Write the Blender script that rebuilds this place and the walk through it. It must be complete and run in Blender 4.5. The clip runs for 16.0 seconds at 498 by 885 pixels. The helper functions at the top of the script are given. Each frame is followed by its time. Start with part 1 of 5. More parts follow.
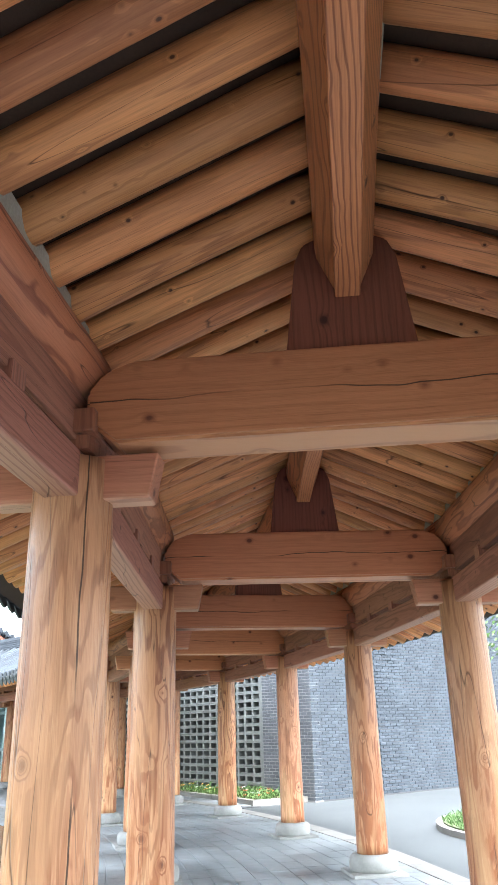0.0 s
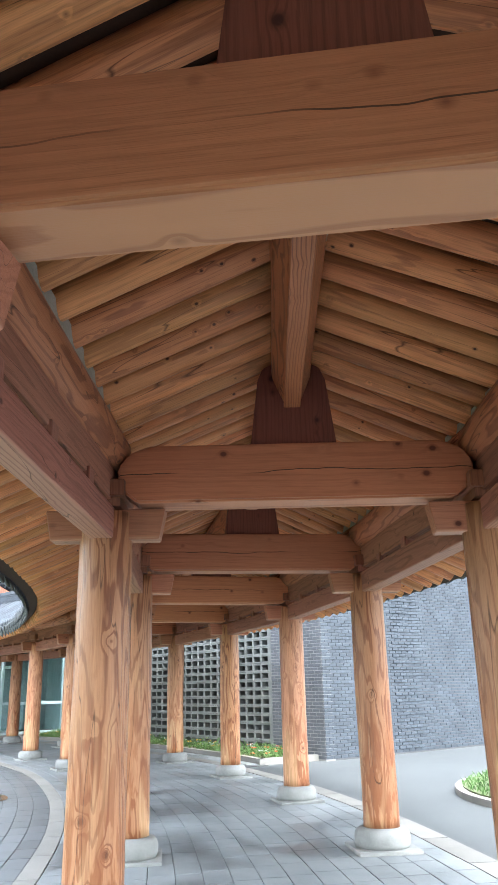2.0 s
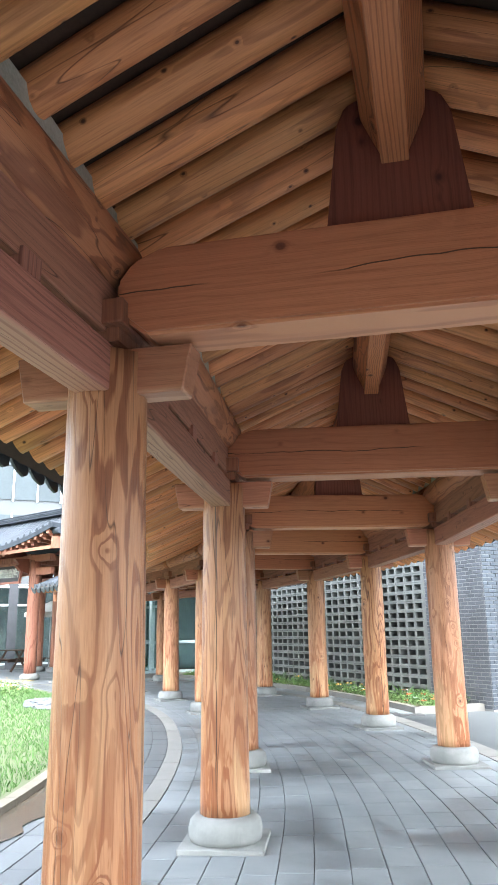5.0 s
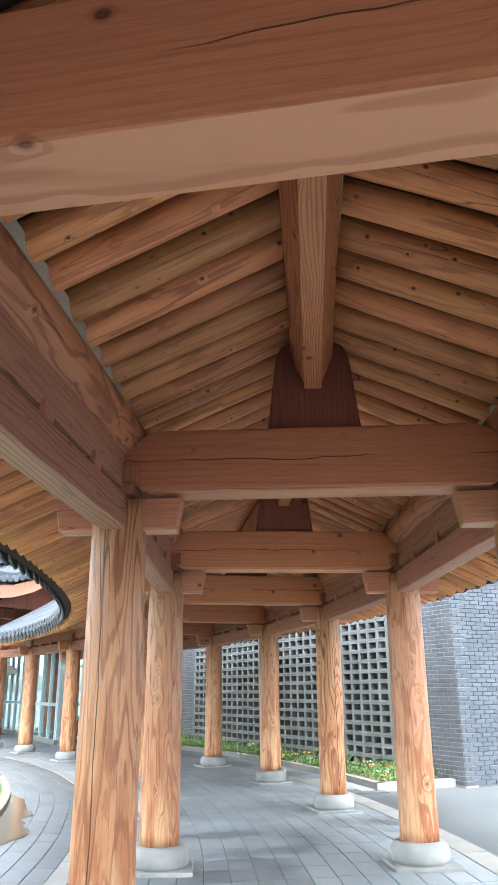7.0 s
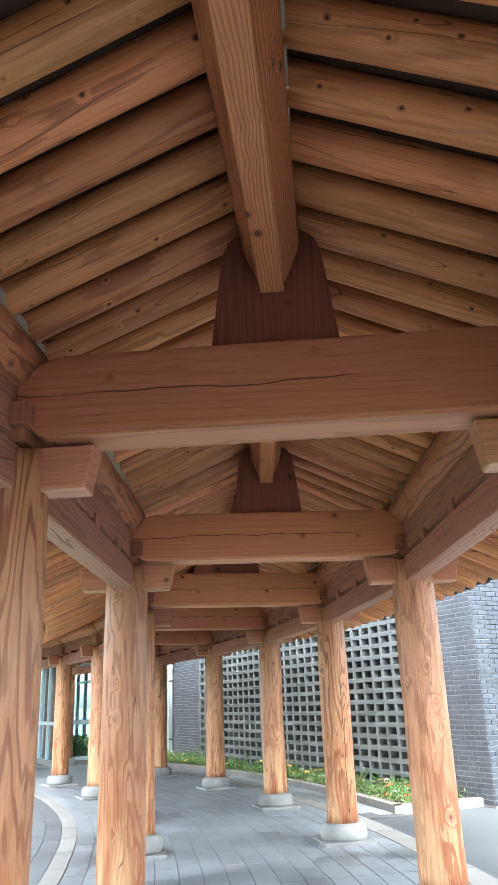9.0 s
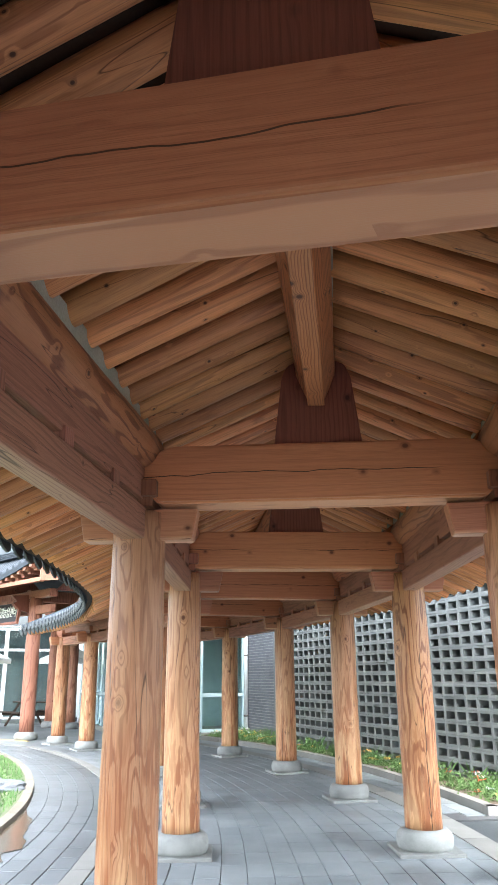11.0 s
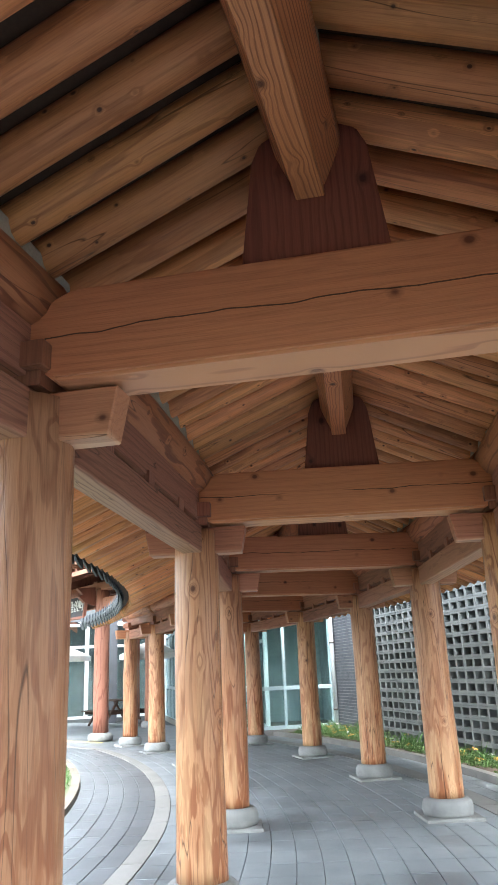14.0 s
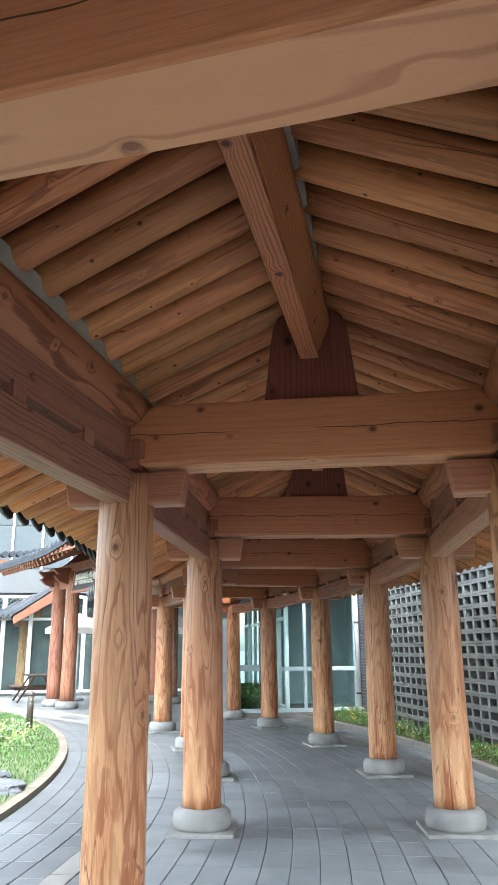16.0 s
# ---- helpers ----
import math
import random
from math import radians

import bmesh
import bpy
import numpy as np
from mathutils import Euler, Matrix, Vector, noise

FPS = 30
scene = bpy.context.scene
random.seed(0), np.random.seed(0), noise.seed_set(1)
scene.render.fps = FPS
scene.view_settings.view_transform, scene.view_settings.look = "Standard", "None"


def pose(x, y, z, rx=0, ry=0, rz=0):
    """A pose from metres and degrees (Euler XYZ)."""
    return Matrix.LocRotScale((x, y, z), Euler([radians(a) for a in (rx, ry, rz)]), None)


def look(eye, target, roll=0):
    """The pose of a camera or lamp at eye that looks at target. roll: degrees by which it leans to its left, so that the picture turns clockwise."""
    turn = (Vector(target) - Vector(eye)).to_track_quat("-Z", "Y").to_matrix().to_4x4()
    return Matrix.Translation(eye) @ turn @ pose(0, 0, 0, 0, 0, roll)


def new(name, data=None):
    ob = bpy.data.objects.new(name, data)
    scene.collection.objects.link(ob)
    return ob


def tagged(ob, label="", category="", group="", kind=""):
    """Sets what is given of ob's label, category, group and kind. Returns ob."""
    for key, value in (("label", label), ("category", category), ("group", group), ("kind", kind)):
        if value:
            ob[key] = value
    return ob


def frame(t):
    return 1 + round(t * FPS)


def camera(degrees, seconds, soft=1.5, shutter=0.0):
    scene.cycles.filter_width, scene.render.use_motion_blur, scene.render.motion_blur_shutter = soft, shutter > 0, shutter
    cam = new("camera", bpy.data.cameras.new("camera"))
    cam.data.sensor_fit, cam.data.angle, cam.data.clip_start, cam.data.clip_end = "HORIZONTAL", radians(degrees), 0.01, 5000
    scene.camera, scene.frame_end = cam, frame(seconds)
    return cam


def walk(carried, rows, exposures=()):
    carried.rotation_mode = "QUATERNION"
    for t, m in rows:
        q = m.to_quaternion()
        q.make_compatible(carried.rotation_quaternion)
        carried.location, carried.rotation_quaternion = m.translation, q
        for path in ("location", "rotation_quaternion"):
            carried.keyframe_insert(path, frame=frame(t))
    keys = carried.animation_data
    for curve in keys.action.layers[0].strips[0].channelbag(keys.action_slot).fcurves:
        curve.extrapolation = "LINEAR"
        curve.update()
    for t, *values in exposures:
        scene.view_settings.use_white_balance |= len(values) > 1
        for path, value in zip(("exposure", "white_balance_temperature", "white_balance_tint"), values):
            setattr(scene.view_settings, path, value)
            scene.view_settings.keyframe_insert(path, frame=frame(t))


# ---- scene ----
cam = camera(36.8, 16.0)
PATH = [
    (0, (0.871, -1.125, 1.378), (0.682, 0.732, 2.098), -1.5),
    (0.5, (0.953, -0.819, 1.412), (0.783, 1.011, 2.202), -1.4),
    (1, (0.961, -0.505, 1.382), (0.799, 1.321, 2.18), -0.7),
    (1.5, (0.971, -0.184, 1.369), (0.804, 1.674, 2.09), -1.3),
    (2, (1.012, 0.148, 1.388), (0.763, 2.033, 2.008), -1.2),
    (2.5, (1.031, 0.476, 1.377), (0.688, 2.367, 1.925), -1.4),
    (3, (1.079, 0.797, 1.376), (0.684, 2.691, 1.882), -2.0),
    (3.5, (1.115, 1.114, 1.385), (0.59, 2.981, 1.873), -1.3),
    (3.7, (1.106, 1.24, 1.369), (0.522, 3.092, 1.844), -1.0),
    (5.8, (0.989, 2.597, 1.379), (0.326, 4.412, 1.897), -0.6),
    (6, (1.008, 2.742, 1.397), (0.369, 4.53, 2.025), -0.4),
    (6.5, (0.983, 3.048, 1.385), (0.375, 4.842, 2.027), 0.4),
    (7, (0.932, 3.377, 1.4), (0.36, 5.188, 2.026), -0.4),
    (7.5, (0.881, 3.69, 1.407), (0.352, 5.52, 2.014), -1.4),
    (8, (0.833, 3.983, 1.394), (0.296, 5.803, 2.024), -1.5),
    (8.5, (0.826, 4.303, 1.409), (0.269, 6.108, 2.065), -1.8),
    (9, (0.843, 4.636, 1.42), (0.244, 6.429, 2.073), -2.0),
    (9.5, (0.819, 4.946, 1.398), (0.132, 6.709, 2.046), -1.5),
    (9.7, (0.801, 5.078, 1.405), (0.099, 6.836, 2.051), -1.7),
    (11.8, (0.565, 6.531, 1.462), (-0.325, 8.223, 2.049), -0.5),
    (12, (0.546, 6.654, 1.451), (-0.354, 8.337, 2.048), -1.0),
    (12.5, (0.411, 6.994, 1.447), (-0.53, 8.65, 2.055), -1.2),
    (13, (0.326, 7.363, 1.443), (-0.622, 9.022, 2.033), -2.4),
    (13.5, (0.253, 7.648, 1.423), (-0.716, 9.301, 1.995), -2.3),
    (14, (0.197, 7.987, 1.431), (-0.838, 9.595, 2.016), -2.3),
    (14.5, (0.157, 8.358, 1.442), (-0.976, 9.895, 2.035), -1.5),
    (15, (0.114, 8.685, 1.436), (-1.044, 10.219, 1.989), 0.3),
    (15.5, (0.087, 8.983, 1.441), (-1.063, 10.525, 1.988), 0.2),
    (16, (0.049, 9.282, 1.449), (-1.102, 10.828, 1.982), -0.3),
]
walk(cam, [(t, look(eye, target, roll)) for t, eye, target, roll in PATH], ((0, 2.6, 6230, 6), (2, 2.42, 6230, 6), (3.5, 2.42, 6230, 6), (6, 2.6, 6230, 6), (7.5, 2.58, 6230, 6), (9, 2.68, 6230, 6), (12.5, 2.5, 6230, 6), (14.5, 2.5, 6230, 6), (16, 2.33, 6230, 6)))

# ---- light ----
SKY = 0.15
world = bpy.data.worlds.new("overcast_sky")
scene.world = world
world.use_nodes = True
wn, wl = world.node_tree.nodes, world.node_tree.links
sky = wn.new("ShaderNodeTexSky")
sky.sky_type = "NISHITA"
sky.sun_disc = False
sky.sun_elevation, sky.sun_rotation = radians(66), radians(141)
sky.dust_density, sky.air_density, sky.ozone_density = 4.0, 1.2, 1.0
soft_sky = wn.new("ShaderNodeHueSaturation")
soft_sky.inputs["Saturation"].default_value = 0.35
soft_sky.inputs["Value"].default_value = 2.6
wl.new(sky.outputs[0], soft_sky.inputs["Color"])
wl.new(soft_sky.outputs[0], wn["Background"].inputs["Color"])
wn["Background"].inputs["Strength"].default_value = SKY

sun_data = bpy.data.lights.new("sun", "SUN")
sun_data.energy, sun_data.angle, sun_data.color = 0.5, radians(40), (1.0, 0.96, 0.9)
sun = new("sun", sun_data)
sun.matrix_world = look((8, -10, 30), (0, 0, 0))

# ---- plan: everything lies on rings round one centre, in bays of equal angle ----
CX, CY, A0, BAY = -22.2143, 2.0271, 0.00138, 0.12129
R_IN, R_MID, R_OUT = 21.79, 22.84, 23.89
EAVE = 2.24            # from the ridge out to the eave
FIRST, LAST = -2, 8    # columns of the near gallery
BEAM_Z, BEAM_H, BEAM_W = 2.44, 0.355, 0.24
RAFTERS = 11
SLOPE = 0.47


# the gallery opens out of the circle at its near end: bay, radius and bay shift
EASE = ((-4, 0.90, -0.40), (-1, 0.60, -0.22), (0, 0.40, -0.147), (1, 0.22, -0.09), (2, 0.07, -0.07), (3, 0.0, -0.02), (4, -0.03, 0.02), (5, 0.0, 0.03), (40, 0.0, 0.03))
WIDE = ((-2, 0, 1, 2, 3, 4, 5), (0.10, 0.10, 0.10, 0.06, 0.04, 0.02, 0.0))


def ring(r, k, z=0.0):
    r += float(np.interp(k, WIDE[0], WIDE[1])) * max(-1.3, min(1.3, (r - R_MID) / 1.05))
    r += float(np.interp(k, [e[0] for e in EASE], [e[1] for e in EASE]))
    k += float(np.interp(k, [e[0] for e in EASE], [e[2] for e in EASE]))
    a = A0 + BAY * k
    return Vector((CX + r * math.cos(a), CY + r * math.sin(a), z))


def at_ring(r, k, z=0.0):
    """Local x points outward, y along the ring, z up."""
    return Matrix.Translation(ring(r, k, z)) @ Matrix.Rotation(A0 + BAY * k, 4, "Z")


# ---- materials ----
def material(name, rough=0.6, metal=0.0, spec=0.5):
    m = bpy.data.materials.new(name)
    m.use_nodes = True
    b = m.node_tree.nodes["Principled BSDF"]
    b.inputs["Roughness"].default_value = rough
    b.inputs["Metallic"].default_value = metal
    b.inputs["Specular IOR Level"].default_value = spec
    return m, m.node_tree.nodes, m.node_tree.links, b


def ramp(nodes, stops, interp="LINEAR"):
    r = nodes.new("ShaderNodeValToRGB")
    r.color_ramp.interpolation = interp
    e = r.color_ramp.elements
    while len(e) < len(stops):
        e.new(0.5)
    for el, (p, c) in zip(e, stops):
        el.position, el.color = p, (*c, 1)
    return r


def maths(nodes, links, op, a, b=None, c=None):
    n = nodes.new("ShaderNodeMath")
    n.operation = op
    for i, v in enumerate((a, b, c)):
        if v is None:
            continue
        if isinstance(v, (int, float)):
            n.inputs[i].default_value = v
        else:
            links.new(v, n.inputs[i])
    return n.outputs[0]


def mix(nodes, links, fac, a, b, blend="MIX"):
    n = nodes.new("ShaderNodeMix")
    n.data_type, n.blend_type = "RGBA", blend
    for sock, v in ((n.inputs[0], fac), (n.inputs[6], a), (n.inputs[7], b)):
        if isinstance(v, (int, float)):
            sock.default_value = v
        elif isinstance(v, tuple):
            sock.default_value = (*v, 1)
        else:
            links.new(v, sock)
    return n.outputs[2]


def noise_tex(nodes, links, vec, scale, detail=3.0, rough=0.55, distort=0.0):
    n = nodes.new("ShaderNodeTexNoise")
    n.inputs["Scale"].default_value = scale
    n.inputs["Detail"].default_value = detail
    n.inputs["Roughness"].default_value = rough
    n.inputs["Distortion"].default_value = distort
    links.new(vec, n.inputs["Vector"])
    return n.outputs["Fac"]


def bump(nodes, links, shader, height, strength=0.3, distance=0.01):
    b = nodes.new("ShaderNodeBump")
    b.inputs["Strength"].default_value = strength
    b.inputs["Distance"].default_value = distance
    links.new(height, b.inputs["Height"])
    links.new(b.outputs[0], shader.inputs["Normal"])


def wood(name, light, dark, knot, rings=55.0, wobble=0.02, pith=(0.0, 0.0), rough=0.55, contrast=1.0, crack=0.0, sap=None, knots=7.5, sat=0.95, sharp=0.6, weather=False, split="", swirl=0.045, fibres=0.8, knot_size=1.0, knot_gap=0.5, underlit=None, relief=0.3, tone=0.34):
    """Growth rings cut by the surface, with knots; the grain runs along the object's z axis."""
    m, n, l, b = material(name, rough, spec=0.3)
    tc = n.new("ShaderNodeTexCoord")
    info = n.new("ShaderNodeObjectInfo")
    shift = n.new("ShaderNodeCombineXYZ")
    l.new(maths(n, l, "MULTIPLY", info.outputs["Random"], 37.0), shift.inputs["Z"])
    pos = n.new("ShaderNodeVectorMath")
    pos.operation = "ADD"
    l.new(tc.outputs["Object"], pos.inputs[0])
    l.new(shift.outputs[0], pos.inputs[1])
    stretch = n.new("ShaderNodeMapping")
    stretch.inputs["Scale"].default_value = (1, 1, 0.14)
    l.new(pos.outputs[0], stretch.inputs["Vector"])
    low = noise_tex(n, l, stretch.outputs[0], 4.2, 2.0, 0.5)
    mid = noise_tex(n, l, stretch.outputs[0], 16.0, 2.0, 0.5)
    # knots
    kmap = n.new("ShaderNodeMapping")
    kmap.inputs["Scale"].default_value = (1, 1, 0.8)
    l.new(pos.outputs[0], kmap.inputs["Vector"])
    vor = n.new("ShaderNodeTexVoronoi")
    vor.inputs["Scale"].default_value = knots
    l.new(kmap.outputs[0], vor.inputs["Vector"])
    vsep = n.new("ShaderNodeSeparateColor")
    l.new(vor.outputs["Color"], vsep.inputs[0])
    absent = maths(n, l, "GREATER_THAN", vsep.outputs[0], knot_gap)
    kd = maths(n, l, "ADD", maths(n, l, "DIVIDE", vor.outputs["Distance"], knot_size), absent)
    knotty = maths(n, l, "MAXIMUM", maths(n, l, "SUBTRACT", maths(n, l, "DIVIDE", 0.007, maths(n, l, "ADD", maths(n, l, "MULTIPLY", kd, kd), 0.008)), 0.05), 0.0)
    # radius from the pith
    sep = n.new("ShaderNodeSeparateXYZ")
    l.new(tc.outputs["Object"], sep.inputs[0])
    dx = maths(n, l, "ADD", sep.outputs[0], pith[0])
    dy = maths(n, l, "ADD", sep.outputs[1], pith[1])
    rad = maths(n, l, "SQRT", maths(n, l, "ADD", maths(n, l, "MULTIPLY", dx, dx), maths(n, l, "MULTIPLY", dy, dy)))
    v = maths(n, l, "ADD", rad, maths(n, l, "MULTIPLY", low, wobble * 6))
    v = maths(n, l, "ADD", v, maths(n, l, "MULTIPLY", mid, wobble * 0.8))
    v = maths(n, l, "ADD", v, maths(n, l, "MULTIPLY", knotty, swirl))
    v = maths(n, l, "FRACT", maths(n, l, "MULTIPLY", v, rings))
    band = ramp(n, [(0.0, (0, 0, 0)), (sharp, (0.12, 0.12, 0.12)), (sharp + 0.14, (1, 1, 1)), (0.93, (0.85, 0.85, 0.85)), (1.0, (0, 0, 0))])
    l.new(v, band.inputs[0])
    patch = ramp(n, [(0.35, (0, 0, 0)), (0.65, (1, 1, 1))])
    l.new(noise_tex(n, l, stretch.outputs[0], 2.3, 3.0, 0.6), patch.inputs[0])
    fac = maths(n, l, "MULTIPLY", band.outputs[0], maths(n, l, "ADD", maths(n, l, "MULTIPLY", patch.outputs[0], 0.5), 0.5 * contrast))
    base = mix(n, l, fac, light, dark)
    if sap:
        base = mix(n, l, maths(n, l, "MULTIPLY", patch.outputs[0], 0.55), base, sap, "MULTIPLY")
    fmap = n.new("ShaderNodeMapping")
    fmap.inputs["Scale"].default_value = (1, 1, 0.03)
    l.new(pos.outputs[0], fmap.inputs["Vector"])
    fibre = noise_tex(n, l, fmap.outputs[0], 260.0, 2.0, 0.6)
    streak = noise_tex(n, l, fmap.outputs[0], 70.0, 3.0, 0.65)
    fr = ramp(n, [(0.32, (0.66, 0.62, 0.60)), (0.5, (0.95, 0.95, 0.95)), (0.7, (1.12, 1.12, 1.12))])
    l.new(maths(n, l, "ADD", maths(n, l, "MULTIPLY", fibre, 0.5), maths(n, l, "MULTIPLY", streak, 0.5)), fr.inputs[0])
    base = mix(n, l, fibres, base, fr.outputs[0], "MULTIPLY")
    kr = ramp(n, [(0.0, (1, 1, 1)), (0.065, (0.9, 0.9, 0.9)), (0.09, (0.4, 0.4, 0.4)), (0.15, (0, 0, 0))])
    l.new(kd, kr.inputs[0])
    base = mix(n, l, kr.outputs[0], base, knot)
    if underlit:
        # floor bounce painted in: the lower face turns paler past a ragged edge
        axis, limit, underlit_tone = underlit
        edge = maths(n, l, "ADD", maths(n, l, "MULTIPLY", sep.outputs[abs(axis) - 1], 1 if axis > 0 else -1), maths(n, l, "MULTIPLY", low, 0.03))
        under_fac = ramp(n, [(0.0, (0, 0, 0)), (1.0, (1, 1, 1))])
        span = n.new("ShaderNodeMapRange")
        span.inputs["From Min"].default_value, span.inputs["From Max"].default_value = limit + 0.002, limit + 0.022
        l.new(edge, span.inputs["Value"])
        l.new(span.outputs[0], under_fac.inputs[0])
        grain = mix(n, l, maths(n, l, "MULTIPLY", band.outputs[0], 0.55), underlit_tone, dark)
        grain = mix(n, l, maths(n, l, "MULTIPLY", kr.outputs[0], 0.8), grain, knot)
        base = mix(n, l, under_fac.outputs[0], base, grain)
    # each timber a little different
    hsv = n.new("ShaderNodeHueSaturation")
    l.new(base, hsv.inputs["Color"])
    rnd = info.outputs["Random"]
    l.new(maths(n, l, "ADD", maths(n, l, "MULTIPLY", rnd, tone), 1.0 - tone / 2), hsv.inputs["Value"])
    r2 = maths(n, l, "FRACT", maths(n, l, "MULTIPLY", rnd, 7.31))
    l.new(maths(n, l, "ADD", maths(n, l, "MULTIPLY", r2, 0.012), 0.488), hsv.inputs["Hue"])
    hsv.inputs["Saturation"].default_value = sat * 0.96
    col = hsv.outputs[0]
    h = maths(n, l, "ADD", maths(n, l, "MULTIPLY", band.outputs[0], -0.5), fibre)
    if weather:
        # bleached and stained towards the foot, as old rain leaves it
        hgt = n.new("ShaderNodeMapRange")
        hgt.inputs["From Min"].default_value, hgt.inputs["From Max"].default_value = 1.9, 0.3
        l.new(sep.outputs[2], hgt.inputs["Value"])
        blot = ramp(n, [(0.47, (0, 0, 0)), (0.53, (1, 1, 1))])
        bm2 = n.new("ShaderNodeMapping")
        bm2.inputs["Scale"].default_value = (1, 1, 0.15)
        l.new(pos.outputs[0], bm2.inputs["Vector"])
        l.new(maths(n, l, "ADD", noise_tex(n, l, bm2.outputs[0], 19.0, 3.0, 0.6, 0.6), maths(n, l, "MULTIPLY", band.outputs[0], 0.10)), blot.inputs[0])
        col = mix(n, l, maths(n, l, "MULTIPLY", maths(n, l, "MULTIPLY", blot.outputs[0], hgt.outputs[0]), 0.82), col, (0.24, 0.085, 0.034))
        pale = ramp(n, [(0.5, (0, 0, 0)), (0.6, (1, 1, 1))])
        l.new(noise_tex(n, l, bm2.outputs[0], 6.0, 2.0, 0.5, 0.3), pale.inputs[0])
        col = mix(n, l, maths(n, l, "MULTIPLY", maths(n, l, "MULTIPLY", pale.outputs[0], hgt.outputs[0]), 0.45), col, (0.60, 0.40, 0.22))
    if crack:
        cmap = n.new("ShaderNodeMapping")
        cmap.inputs["Scale"].default_value = (1, 1, 0.05)
        l.new(pos.outputs[0], cmap.inputs["Vector"])
        c = noise_tex(n, l, cmap.outputs[0], 9.0, 1.0, 0.4)
        cr = ramp(n, [(0.0, (1, 1, 1)), (crack, (0, 0, 0))])
        l.new(maths(n, l, "ABSOLUTE", maths(n, l, "SUBTRACT", c, 0.5)), cr.inputs[0])
        col = mix(n, l, maths(n, l, "MULTIPLY", cr.outputs[0], 0.75), col, (0.03, 0.012, 0.006))
        h = maths(n, l, "SUBTRACT", h, maths(n, l, "MULTIPLY", cr.outputs[0], 2.0))
    if split:
        # one long drying crack that wanders along the grain
        wmap = n.new("ShaderNodeMapping")
        wmap.inputs["Scale"].default_value = (0, 0, 1)
        l.new(pos.outputs[0], wmap.inputs["Vector"])
        wander = maths(n, l, "SUBTRACT", noise_tex(n, l, wmap.outputs[0], 1.6, 3.0, 0.55), 0.5)
        if split == "round":
            ang = maths(n, l, "ARCTAN2", sep.outputs[1], sep.outputs[0])
            off = maths(n, l, "ABSOLUTE", maths(n, l, "ADD", ang, maths(n, l, "MULTIPLY", wander, 0.25)))
            width = 0.020
        else:
            off = maths(n, l, "ABSOLUTE", maths(n, l, "ADD", sep.outputs[0], maths(n, l, "MULTIPLY", wander, 0.10)))
            width = 0.0028
        gate_ = ramp(n, [(0.40, (0, 0, 0)), (0.46, (1, 1, 1))])
        l.new(noise_tex(n, l, wmap.outputs[0], 0.9, 1.0, 0.4), gate_.inputs[0])
        line = maths(n, l, "MULTIPLY", maths(n, l, "LESS_THAN", off, width), gate_.outputs[0])
        col = mix(n, l, maths(n, l, "MULTIPLY", line, 0.85), col, (0.02, 0.01, 0.006))
        h = maths(n, l, "SUBTRACT", h, maths(n, l, "MULTIPLY", line, 3.0))
    l.new(col, b.inputs["Base Color"])
    bump(n, l, b, h, relief, 0.003)
    return m


W_COLUMN = wood("peeled_pine_log", (0.46, 0.24, 0.115), (0.20, 0.075, 0.032), (0.09, 0.03, 0.013), 105, 0.017, rough=0.36, crack=0.0025, sap=(0.86, 0.66, 0.46), knots=5.5, sharp=0.60, swirl=0.065, sat=1.0, weather=True, split="round", knot_gap=0.42, knot_size=1.1, relief=0.5, fibres=1.0)
W_RAFTER = wood("rafter_pine", (0.64, 0.297, 0.112), (0.25, 0.092, 0.036), (0.05, 0.018, 0.009), 90, 0.010, rough=0.45, contrast=0.4, crack=0.0018, knots=11.0, sat=1.04, fibres=1.0, knot_size=0.95, knot_gap=0.85, tone=0.5, swirl=0.022)
# beam, arm and tie undersides carry a lighter tone for light off the floor
W_BEAM = wood("stained_beam_pine", (0.46, 0.187, 0.075), (0.30, 0.108, 0.043), (0.10, 0.03, 0.015), 30, 0.022, pith=(0.16, 0.05), rough=0.42, contrast=0.0, crack=0.0, knots=5.5, split="flat", sat=1.0, fibres=0.7, knot_size=1.15, knot_gap=0.7, swirl=0.07, underlit=(1, 0.168, (0.56, 0.28, 0.13)))
W_ARM = wood("stained_arm_pine", (0.42, 0.185, 0.092), (0.28, 0.105, 0.05), (0.07, 0.02, 0.01), 30, 0.020, pith=(0.16, 0.05), rough=0.45, contrast=0.1, crack=0.0012, knots=6.5, sat=1.0, fibres=0.8, knot_size=1.3, underlit=(1, 0.088, (0.56, 0.33, 0.19)))
W_TIE = wood("pale_tie_pine", (0.33, 0.142, 0.085), (0.17, 0.065, 0.037), (0.08, 0.03, 0.015), 44, 0.020, pith=(0.1, 0.03), rough=0.55, contrast=0.6, crack=0.0018, sat=0.98, fibres=1.0, underlit=(-2, 0.094, (0.46, 0.27, 0.16)))
W_PLANK = wood("plank_pine", (0.31, 0.132, 0.077), (0.16, 0.06, 0.033), (0.08, 0.03, 0.015), 44, 0.020, pith=(0.1, 0.03), rough=0.6, contrast=0.6, crack=0.0018, sat=0.98, fibres=1.0)
W_PURLIN = wood("purlin_pine", (0.42, 0.172, 0.078), (0.16, 0.05, 0.024), (0.07, 0.02, 0.01), 52, 0.030, pith=(0.03, 0.0), rough=0.5, crack=0.002, sat=1.02, swirl=0.07)
W_RIDGE = wood("ridge_pine", (0.54, 0.228, 0.088), (0.20, 0.068, 0.03), (0.07, 0.02, 0.01), 62, 0.022, pith=(0.12, 0.0), rough=0.45, sat=1.02, swirl=0.07, knot_size=1.4, relief=0.4)
